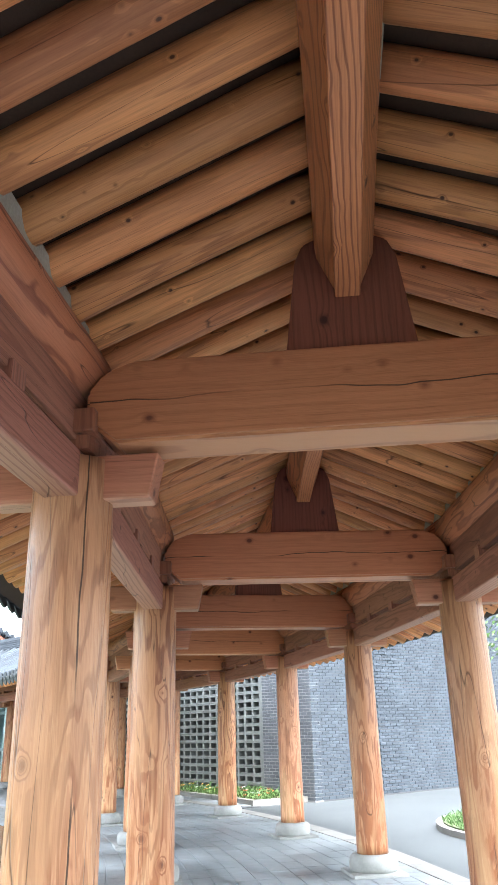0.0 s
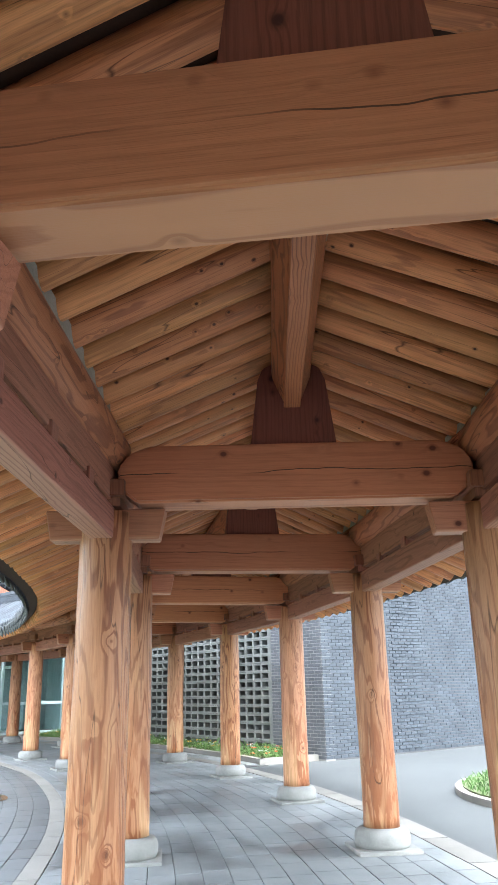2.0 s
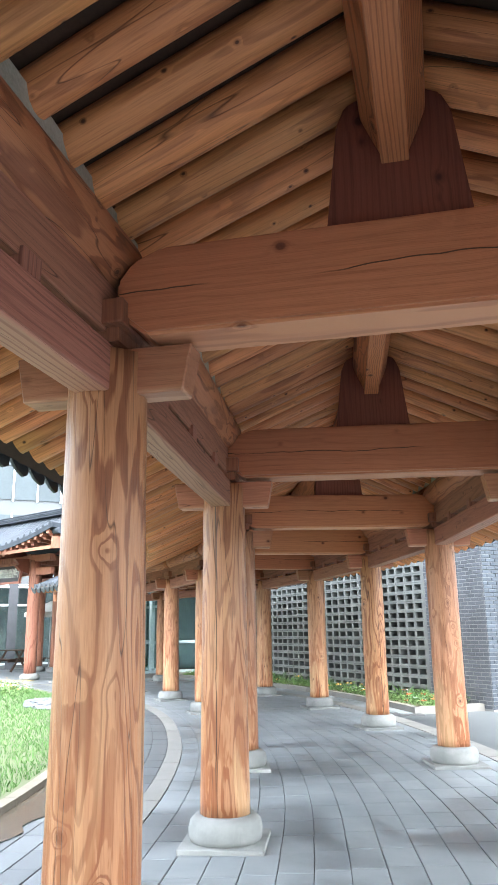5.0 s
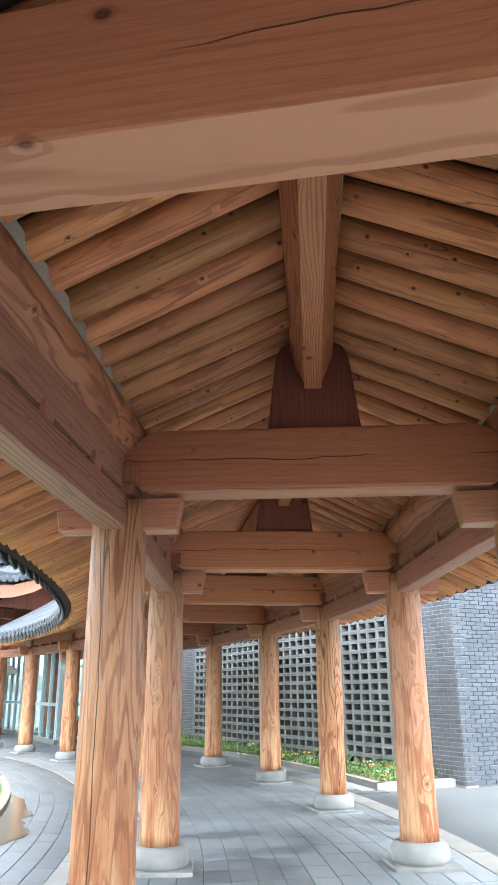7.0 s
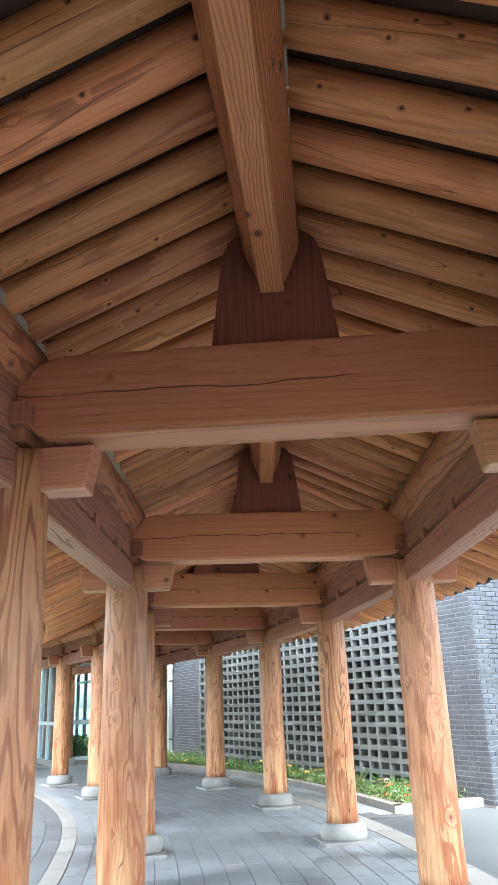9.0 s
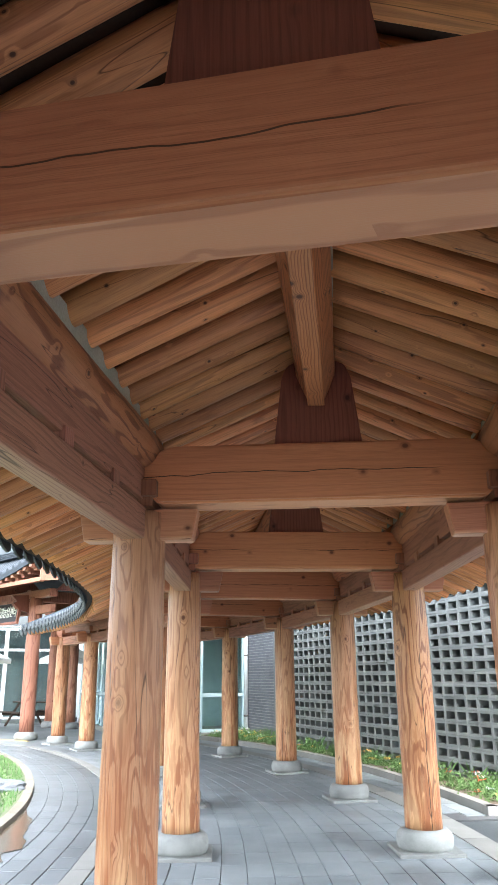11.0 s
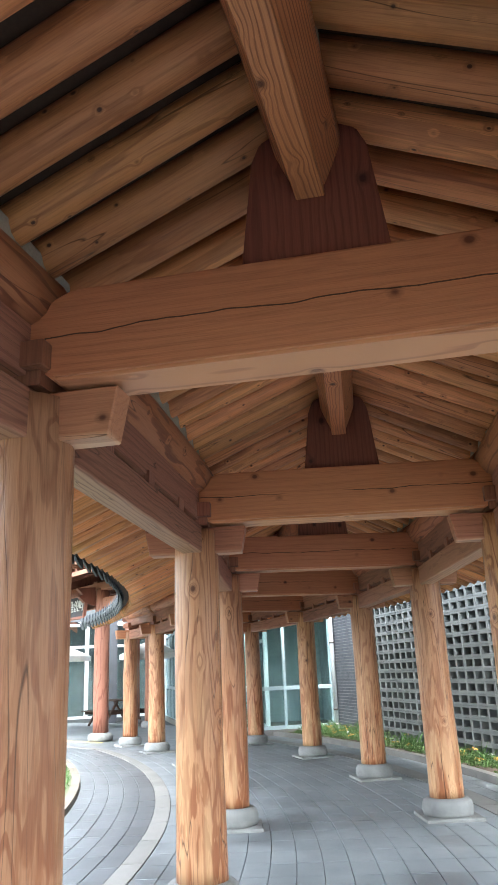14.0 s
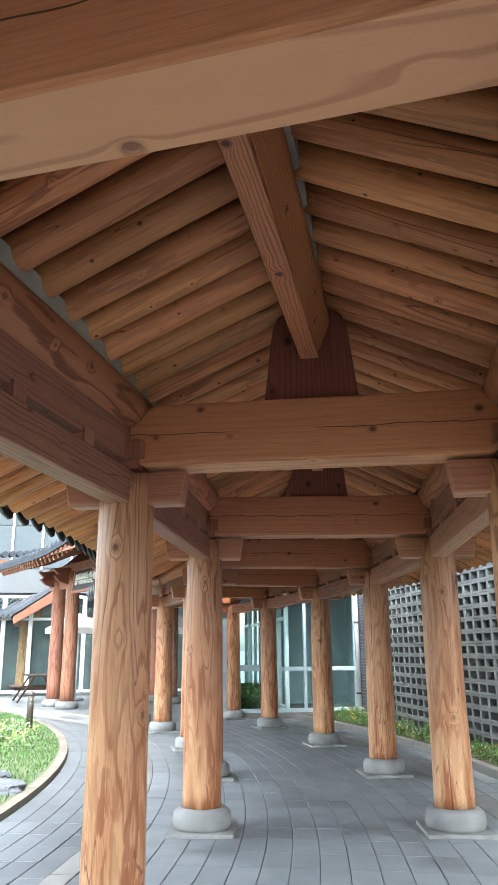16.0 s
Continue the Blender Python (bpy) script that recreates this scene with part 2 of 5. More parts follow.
W_POSTBLOCK = wood("bearing_block_pine", (0.26, 0.095, 0.042), (0.17, 0.055, 0.026), (0.05, 0.016, 0.01), 36, 0.02, pith=(0.2, 0.1), rough=0.5, contrast=0.4)
W_POST = wood("dark_red_post_pine", (0.22, 0.068, 0.034), (0.13, 0.036, 0.02), (0.04, 0.012, 0.008), 36, 0.020, pith=(0.2, 0.1), rough=0.5, contrast=0.6, knot_size=1.6)


def grainy(name, a, b_, scale=8.0, rough=0.8, bumpy=0.3, fine=90.0, spec=0.4, distance=0.004, vary=0.3, damp=0.0):
    m, n, l, b = material(name, rough, spec=spec)
    geo = n.new("ShaderNodeNewGeometry")
    info = n.new("ShaderNodeObjectInfo")
    big = noise_tex(n, l, geo.outputs["Position"], scale, 4.0, 0.6)
    small = noise_tex(n, l, geo.outputs["Position"], fine, 3.0, 0.7)
    r = ramp(n, [(0.3, a), (0.7, b_)])
    l.new(maths(n, l, "ADD", maths(n, l, "MULTIPLY", big, 0.5), maths(n, l, "MULTIPLY", small, 0.5)), r.inputs[0])
    hsv = n.new("ShaderNodeHueSaturation")
    l.new(r.outputs[0], hsv.inputs["Color"])
    rnd = maths(n, l, "FRACT", maths(n, l, "ADD", info.outputs["Random"], geo.outputs["Random Per Island"]))
    l.new(maths(n, l, "ADD", maths(n, l, "MULTIPLY", rnd, vary), 1.0 - vary / 2), hsv.inputs["Value"])
    col = hsv.outputs[0]
    if damp:
        # damp patches, darker and smoother
        wet = ramp(n, [(0.48, (0, 0, 0)), (0.62, (1, 1, 1))])
        l.new(noise_tex(n, l, geo.outputs["Position"], 0.55, 4.0, 0.62, 1.2), wet.inputs[0])
        wf = maths(n, l, "MULTIPLY", wet.outputs[0], damp)
        col = mix(n, l, wf, col, (0.55, 0.56, 0.57), "MULTIPLY")
        l.new(maths(n, l, "SUBTRACT", rough, maths(n, l, "MULTIPLY", wf, 0.22)), b.inputs["Roughness"])
    l.new(col, b.inputs["Base Color"])
    bump(n, l, b, small, bumpy, distance)
    return m


M_GRANITE = grainy("grey_granite", (0.085, 0.089, 0.088), (0.33, 0.335, 0.325), 3, 0.8, 0.4, 190)
M_STRIP = grainy("pale_granite_strip", (0.13, 0.127, 0.118), (0.21, 0.203, 0.19), 2, 0.7, 0.2, 160)
M_CURB = grainy("pale_kerb_strip", (0.135, 0.133, 0.125), (0.215, 0.21, 0.198), 2, 0.7, 0.25, 160)
M_KERB = grainy("worn_brown_kerb", (0.06, 0.053, 0.043), (0.15, 0.133, 0.105), 2, 0.8, 0.3, 90)
M_PAVER = grainy("blue_grey_paver", (0.118, 0.131, 0.141), (0.235, 0.256, 0.266), 1.4, 0.62, 0.4, 150, vary=0.16, damp=1.0)
M_WETPAVER = grainy("wet_paver", (0.058, 0.066, 0.073), (0.10, 0.112, 0.122), 1.2, 0.42, 0.12, 60, 0.35)
M_JOINT = grainy("dark_joint", (0.05, 0.052, 0.056), (0.085, 0.086, 0.09), 3, 0.9, 0.2, 100)
M_ASPHALT = grainy("wet_asphalt", (0.044, 0.050, 0.054), (0.078, 0.086, 0.091), 0.6, 0.6, 0.3, 150, 0.25)
M_SOIL = grainy("brown_soil", (0.05, 0.035, 0.022), (0.12, 0.09, 0.06), 4, 0.9, 0.6, 60)
M_BRICK = grainy("dark_grey_brick", (0.040, 0.045, 0.055), (0.095, 0.102, 0.118), 2.0, 0.7, 0.4, 90)
M_BRICK_PALE = grainy("slate_grey_brick", (0.029, 0.036, 0.046), (0.058, 0.069, 0.084), 2.0, 0.75, 0.4, 90, 0.2)
M_MORTAR = grainy("pale_mortar", (0.19, 0.19, 0.188), (0.28, 0.28, 0.275), 5, 0.9, 0.2, 100)
M_BLOCK = grainy("pale_concrete_block", (0.088, 0.096, 0.097), (0.155, 0.165, 0.163), 3, 0.85, 0.3, 110)
# near black: the shade of the lattice openings, put into the colour
M_VOID = grainy("void_shade", (0.016, 0.018, 0.02), (0.03, 0.032, 0.035), 3, 0.9, 0.1, 50)
M_TILE = grainy("grey_roof_tile", (0.022, 0.027, 0.034), (0.055, 0.064, 0.078), 2.5, 0.75, 0.3, 60, 0.15)
M_TILE_DARK = grainy("dark_eave_tile", (0.03, 0.035, 0.042), (0.07, 0.08, 0.09), 3, 0.5, 0.3, 60)
M_CLAY = grainy("pale_grey_plaster", (0.26, 0.25, 0.21), (0.42, 0.40, 0.34), 5, 0.9, 0.3, 80)
# near-black brown holds the shade of the rafter gaps; picnic tables share it
M_BOARD = grainy("shade_brown_board", (0.026, 0.014, 0.009), (0.055, 0.03, 0.018), 5, 0.8, 0.2, 70)
M_WHITE = grainy("white_frame_paint", (0.50, 0.54, 0.56), (0.60, 0.63, 0.65), 2, 0.4, 0.05, 50)
M_FRAME = grainy("pale_green_frame", (0.28, 0.37, 0.40), (0.35, 0.44, 0.47), 2, 0.4, 0.05, 50)
M_PANEL = grainy("pale_cladding", (0.07, 0.077, 0.084), (0.098, 0.107, 0.114), 0.5, 0.6, 0.1, 30)
M_LEAF = grainy("green_leaf", (0.048, 0.10, 0.024), (0.095, 0.165, 0.045), 6, 0.6, 0.2, 40)
M_GRASS = grainy("bright_grass", (0.034, 0.086, 0.019), (0.064, 0.135, 0.031), 3, 0.7, 0.2, 60)
M_LAWN = grainy("lawn_soil", (0.045, 0.058, 0.028), (0.07, 0.088, 0.038), 3, 0.9, 0.4, 60)
M_RED = grainy("red_petal", (0.5, 0.05, 0.03), (0.7, 0.15, 0.05), 9, 0.6, 0.1, 40)
M_ORANGE = grainy("orange_petal", (0.6, 0.28, 0.05), (0.75, 0.42, 0.1), 9, 0.6, 0.1, 40)
M_ROCK = grainy("blue_grey_rock", (0.045, 0.052, 0.062), (0.10, 0.11, 0.124), 2.5, 0.6, 0.8, 20, distance=0.02)
M_STEEL = grainy("dark_bollard_metal", (0.04, 0.035, 0.03), (0.07, 0.06, 0.05), 6, 0.45, 0.1, 60)
M_PIPE = grainy("grey_downpipe", (0.42, 0.45, 0.46), (0.52, 0.55, 0.56), 3, 0.35, 0.05, 50)
M_SIGN = grainy("dark_slate_board", (0.022, 0.021, 0.026), (0.038, 0.036, 0.042), 5, 0.5, 0.1, 50)
M_YELLOW = grainy("faded_yellow_line", (0.55, 0.38, 0.10), (0.65, 0.47, 0.16), 4, 0.7, 0.1, 80)
M_FABRIC = grainy("white_umbrella_fabric", (0.7, 0.7, 0.66), (0.8, 0.8, 0.77), 3, 0.8, 0.1, 60)
M_LIGHTWALL = grainy("pale_interior", (0.20, 0.25, 0.26), (0.36, 0.41, 0.41), 0.6, 0.8, 0.1, 6)

M_GLASS, gn, gl_, gb = material("green_tinted_glass", 0.03, spec=0.8)
gb.inputs["Base Color"].default_value = (0.76, 0.92, 0.91, 1)
gb.inputs["Transmission Weight"].default_value = 1.0
gb.inputs["IOR"].default_value = 1.3

# ---- mesh helpers ----
def part(name, bm, mat, parent=None, label="", where=None, smooth=False):
    me = bpy.data.meshes.new(name)
    bm.normal_update()
    bm.to_mesh(me)
    bm.free()
    me.materials.append(mat)
    if smooth:
        me.shade_smooth()
    ob = new(name, me)
    if parent:
        ob.parent = parent
    if where is not None:
        ob.matrix_local = where
    return tagged(ob, label)


def thing(name, where, label, category, group="", kind=""):
    ob = new(name)
    ob.matrix_world = where
    ob.empty_display_size = 0.1
    return tagged(ob, label, category, group, kind)


def box(bm, size, m=None, bevel=0.0, taper=None):
    """A box of that size round the origin of m."""
    x, y, z = (s / 2 for s in size)
    m = m or Matrix()
    tx, ty = taper or (1, 1)
    pts = [(-x, -y, -z), (x, -y, -z), (x, y, -z), (-x, y, -z), (-x * tx, -y * ty, z), (x * tx, -y * ty, z), (x * tx, y * ty, z), (-x * tx, y * ty, z)]
    vs = [bm.verts.new(m @ Vector(p)) for p in pts]
    fs = [bm.faces.new([vs[i] for i in f]) for f in ((3, 2, 1, 0), (4, 5, 6, 7), (0, 1, 5, 4), (1, 2, 6, 5), (2, 3, 7, 6), (3, 0, 4, 7))]
    if bevel:
        es = list({e for f in fs for e in f.edges})
        bmesh.ops.bevel(bm, geom=es, offset=bevel, segments=2, affect="EDGES", profile=0.5)
    return fs


def lathe(bm, profile, seg=24, m=None, wobble=0.0, seed=0, smooth=True):
    """Turns (radius, z) pairs round z."""
    m = m or Matrix()
    rows = []
    for r, z in profile:
        row = []
        for i in range(seg):
            a = 2 * math.pi * i / seg
            q = r
            if wobble:
                q += wobble * noise.noise(Vector((math.cos(a) * 1.3 + seed, math.sin(a) * 1.3, z * 0.9)))
            row.append(bm.verts.new(m @ Vector((q * math.cos(a), q * math.sin(a), z))))
        rows.append(row)
    for a, b in zip(rows, rows[1:]):
        for i in range(seg):
            f = bm.faces.new((a[i], a[(i + 1) % seg], b[(i + 1) % seg], b[i]))
            f.smooth = smooth
    bm.faces.new(rows[0][::-1])
    bm.faces.new(rows[-1])


def prism(bm, outline, depth, m=None):
    """Extrudes an outline in x, z through depth in y, centred."""
    m = m or Matrix()
    a = [bm.verts.new(m @ Vector((x, -depth / 2, z))) for x, z in outline]
    b = [bm.verts.new(m @ Vector((x, depth / 2, z))) for x, z in outline]
    n = len(outline)
    fs = [bm.faces.new(a), bm.faces.new(b[::-1])]
    fs += [bm.faces.new((a[(i + 1) % n], a[i], b[i], b[(i + 1) % n])) for i in range(n)]
    return fs


def curved_strip(bm, r0, r1, k0, k1, z0, z1, step=0.1, inset=0.0):
    """A solid that follows the ring."""
    n = max(1, int(round((k1 - k0) / step)))
    rows = []
    for i in range(n + 1):
        k = k0 + (k1 - k0) * i / n
        rows.append([bm.verts.new(ring(r, k, z)) for r, z in ((r0, z0), (r1, z0), (r1 - inset, z1), (r0 + inset, z1))])
    for a, b in zip(rows, rows[1:]):
        for j in range(4):
            bm.faces.new((a[j], a[(j + 1) % 4], b[(j + 1) % 4], b[j]))
    bm.faces.new(rows[0][::-1])
    bm.faces.new(rows[-1])


def aim(p, q, up=(0, 0, 1)):
    """Places local z from p towards q, with local x level."""
    z = (Vector(q) - Vector(p)).normalized()
    x = Vector(up).cross(z)
    x = x.normalized() if x.length > 1e-4 else Vector((1, 0, 0))
    y = z.cross(x)
    m = Matrix((x, y, z)).transposed().to_4x4()
    m.translation = Vector(p)
    return m

# ---- ground ----
def ground_sheet():
    bm = bmesh.new()
    vs = [bm.verts.new((x, y, -0.03)) for x, y in ((-600, -600), (600, -600), (600, 600), (-600, 600))]
    bm.faces.new(vs)
    tagged(part("ground", bm, M_ASPHALT), "wet grey asphalt road and yard", "ground", kind="structure")


ground_sheet()
WALK_IN, WALK_OUT, K0, K1 = 19.98, 24.62, -4.0, 8.62

bm = bmesh.new()
curved_strip(bm, 24.6, 25.2, 4.5, K1, -0.2, -0.013)
tagged(part("pavement", bm, M_JOINT), "dark bed of the pavers by the planting bed", "pavement", kind="structure")
bm = bmesh.new()
curved_strip(bm, WALK_IN, 24.36, K0, K1, -0.2, -0.012)
tagged(part("pavement", bm, M_JOINT), "dark paved walk bed under the gallery", "pavement", kind="structure")
for nm, r0, r1 in (("inner", 20.95, 21.13), ("outer", 24.36, 24.62)):
    strip = thing("kerb", Matrix(), "flush pale granite kerb strip beside the gallery pavers", "kerb", "gallery kerb strips", "structure")
    k = K0
    while k < K1 - 0.01:
        bm = bmesh.new()
        k2 = min(k + 0.34, K1)
        curved_strip(bm, r0, r1, k + 0.002, k2 - 0.002, -0.2, 0.004, 0.09, 0.004)
        part("kerb_stone", bm, M_CURB, strip)
        k = k2


def column(k, r, rad=0.160, top=2.40, seed=0):
    base = thing("column_base", at_ring(r, k), "rounded grey granite column base on a square slab", "column base", "gallery column bases")
    bm = bmesh.new()
    box(bm, (0.56, 0.56, 0.05), pose(0, 0, 0.005), 0.008)
    part("slab", bm, M_GRANITE, base)
    bm = bmesh.new()
    lathe(bm, [(0.235, 0.028), (0.245, 0.06), (0.247, 0.11), (0.235, 0.155), (0.205, 0.182), (0.17, 0.188)], 28)
    part("base_stone", bm, M_GRANITE, base)
    bm = bmesh.new()
    prof = [(rad * (1.03 - 0.06 * t / 24), 0.186 + (top - 0.186) * t / 24) for t in range(25)]
    lathe(bm, prof, 32, None, 0.012, seed)
    ob = part("column", bm, W_COLUMN, None, "round peeled pine log column with flame grain and knots on a granite base", at_ring(r, k) @ pose(0, 0, 0, 0, 0, seed * 77 % 360))
    tagged(ob, "", "column", "gallery columns")
    return ob


def crossbeam(k):
    """Beam, arms, caps and king post of one frame."""
    z0, z1 = BEAM_Z, BEAM_Z + BEAM_H
    half = R_OUT - R_MID + 0.02
    m = at_ring(R_MID, k)
    bm = bmesh.new()
    e = 0.02
    outline = [(-half, z0 + 0.1), (-half + 0.12, z0), (half - 0.12, z0), (half, z0 + 0.1), (half, z1 - 0.13), (half - 0.06, z1 - 0.05), (half - 0.18, z1), (-half + 0.18, z1), (-half + 0.06, z1 - 0.05), (-half, z1 - 0.13)]
    # the grain runs along local z, so the beam is built upright and laid down
    lay = Matrix(((0, 0, 1, 0), (0, 1, 0, 0), (-1, 0, 0, 0), (0, 0, 0, 1)))
    zc = (z0 + z1) / 2
    fs = prism(bm, [(x, z - zc) for x, z in outline], BEAM_W, lay.inverted())
    bmesh.ops.bevel(bm, geom=list({ed for f in fs for ed in f.edges}), offset=0.014, segments=2, affect="EDGES")
    ob = part("cross_beam", bm, W_BEAM, None, "heavy squared reddish pine beam across the gallery", m @ Matrix.Translation((0, 0, zc)) @ lay)
    tagged(ob, "", "roof beam", "cross beams")
    for side, r in ((1, R_IN), (-1, R_OUT)):
        bm = bmesh.new()
        fs = prism(bm, [(-0.36, 0.09), (0.36, 0.09), (0.325, -0.095), (-0.325, -0.095)], 0.125, lay.inverted())
        bmesh.ops.bevel(bm, geom=list({ed for f in fs for ed in f.edges}), offset=0.006, segments=1, affect="EDGES")
        tagged(part("bracket_arm", bm, W_ARM, None, "short tapered timber arm through the column head under the beam", at_ring(r, k, 2.33) @ lay), "", "bracket", "bracket arms")
        bm = bmesh.new()
        box(bm, (0.26, 0.37, 0.10), pose(0, 0, 2.53), 0.008)
        box(bm, (0.20, 0.28, 0.055), pose(0, 0, 2.452), 0.0)
        tagged(part("bearing_block", bm, W_POSTBLOCK, None, "dark squared bearing block on the column head", at_ring(r, k)), "", "bearing block", "bearing blocks")
    bm = bmesh.new()
    w0, w1, zt = 0.266, 0.198, 3.33
    out = [(-w0, z1 - 0.01), (w0, z1 - 0.01), (w1 + 0.015, zt - 0.1), (w1 - 0.02, zt - 0.02), (w1 - 0.08, zt + 0.01), (-w1 + 0.08, zt + 0.01), (-w1 + 0.02, zt - 0.02), (-w1 - 0.015, zt - 0.1)]
    fs = prism(bm, out, 0.15)
    bmesh.ops.bevel(bm, geom=list({ed for f in fs for ed in f.edges}), offset=0.008, segments=2, affect="EDGES")
    tagged(part("king_post", bm, W_POST, None, "broad dark red tapered board post carrying the ridge log", m), "", "king post", "king posts")


def log_between(name, p, q, rad, mat, label, cat, group, flat=None, seed=0, over=0.0):
    length = (Vector(q) - Vector(p)).length
    bm = bmesh.new()
    n = 10
    lathe(bm, [(rad, -over + (length + 2 * over) * i / n) for i in range(n + 1)], 20, None, 0.010, seed)
    ob = part(name, bm, mat, None, label, aim(p, q))
    return tagged(ob, "", cat, group)


def plank_between(name, p, q, w, h, mat, label, cat, group, bevel=0.006, over=0.0):
    length = (Vector(q) - Vector(p)).length
    bm = bmesh.new()
    box(bm, (w, h, length + 2 * over), pose(0, 0, length / 2), bevel)
    return tagged(part(name, bm, mat, None, label, aim(p, q)), "", cat, group)


RIDGE_Z = 3.29


def hewn_ridge(a, b):
    """A log whose lower flanks are hewn flat down to a narrow sole."""
    length = (b - a).length
    half = [(0.047, -0.215), (0.056, -0.20), (0.090, -0.12), (0.117, -0.05), (0.123, 0.0), (0.112, 0.05), (0.075, 0.092), (0.03, 0.112)]
    section = half + [(-x, y) for x, y in half[::-1]]
    bm = bmesh.new()
    rows = []
    for i in range(7):
        s_ = 1.0 + 0.02 * math.sin(i * 2.3 + a.x)
        rows.append([bm.verts.new((x * s_, y, length * i / 6)) for x, y in section])
    n = len(section)
    for p, q_ in zip(rows, rows[1:]):
        for i in range(n):
            f = bm.faces.new((p[i], p[(i + 1) % n], q_[(i + 1) % n], q_[i]))
            f.smooth = 3 <= i <= 11
    bm.faces.new(rows[0][::-1]), bm.faces.new(rows[-1])
    bmesh.ops.recalc_face_normals(bm, faces=bm.faces[:])
    tagged(part("ridge_log", bm, W_RIDGE, None, "orange pine ridge log with hewn flat flanks at the roof peak", aim(a, b)), "", "ridge log", "ridge logs")


def bay(k, seed):
    for r, side in ((R_IN, -1), (R_OUT, 1)):
        a, b = ring(r, k), ring(r, k + 1)
        plank_between("tie_beam", a + Vector((0, 0, 2.325)), b + Vector((0, 0, 2.325)), 0.14, 0.19, W_TIE, "squared pale pine tie beam between two column heads", "tie beam", "tie beams", 0.012)
        plank_between("purlin_plank", a + Vector((0, 0, 2.575)), b + Vector((0, 0, 2.575)), 0.10, 0.22, W_PLANK, "narrow pine plank under the round purlin", "purlin plank", "purlin planks", 0.006)
        log_between("purlin", a + Vector((0, 0, 2.79)), b + Vector((0, 0, 2.79)), 0.135, W_PURLIN, "round pine purlin log with swirling grain along the column line", "purlin", "purlins", seed=seed + r)
        u = (b - a).normalized()
        ang = math.atan2(u.y, u.x)
        for j in range(1, 4):
            p = a.lerp(b, j / 4)
            bm = bmesh.new()
            box(bm, (0.11, 0.13, 0.075), None, 0.004)
            ob = part("spacer_block", bm, W_TIE, None, "small pine spacer block between tie beam and plank", Matrix.Translation(p + Vector((0, 0, 2.456))) @ Matrix.Rotation(ang, 4, "Z"))
            tagged(ob, "", "spacer block", "spacer blocks")
        # plaster between the rafters on the purlin
        bm = bmesh.new()
        curved_strip(bm, r - 0.045, r + 0.045, k, k + 1, 2.88, 2.99, 0.25)
        tagged(part("plaster_strip", bm, M_CLAY, None, "grey plaster filling between rafters above the purlin"), "", "plaster", "plaster strips")
    a, b = ring(R_MID, k, RIDGE_Z), ring(R_MID, k + 1, RIDGE_Z)
    hewn_ridge(a, b)
    d = Vector((0, 0, -0.232))
    plank_between("ridge_plank", a + d, b + d, 0.104, 0.036, W_RIDGE, "narrow pine plank fixed under the ridge log", "ridge plank", "ridge planks", 0.006)
    bm = bmesh.new()
    curved_strip(bm, R_MID - 0.088, R_MID + 0.088, k, k + 1, RIDGE_Z + 0.085, RIDGE_Z + 0.17, 0.25)
    tagged(part("plaster_strip", bm, M_CLAY, None, "grey plaster along the top of the ridge log"), "", "plaster", "plaster strips")


RAFTER_MESH = []


def rafter_mesh(i):
    """From the ridge down to the eave, along local z."""
    bm = bmesh.new()
    length = math.hypot(EAVE, EAVE * SLOPE)
    n = 12
    rad = 0.079 + 0.004 * (i % 3)
    lathe(bm, [(rad * (1 - 0.06 * j / n), 0.02 + (length - 0.02) * j / n) for j in range(n + 1)], 14, None, 0.010, i * 3.7)
    me = bpy.data.meshes.new("rafter")
    bm.to_mesh(me)
    bm.free()
    me.materials.append(W_RAFTER)
    me.shade_smooth()
    return me


def rafters(k0, k1, per=RAFTERS):
    if not RAFTER_MESH:
        RAFTER_MESH.extend(rafter_mesh(i) for i in range(9))
    n = int(round((k1 - k0) * per))
    top = RIDGE_Z + 0.13 + 0.084
    for side in (-1, 1):
        for i in range(n):
            k = k0 + (i + 0.5) / per
            j = random.uniform(-0.004, 0.004)
            p = ring(R_MID - side * 0.02, k, top + random.uniform(-0.006, 0.006))
            q = ring(R_MID + side * EAVE, k + j, top - SLOPE * EAVE)
            ob = new("rafter", random.choice(RAFTER_MESH))
            ob.matrix_world = aim(p, q) @ Matrix.Rotation(random.uniform(0, 6.28), 4, "Z")
            tagged(ob, "round knotty orange pine rafter log", "rafter", "rafters")


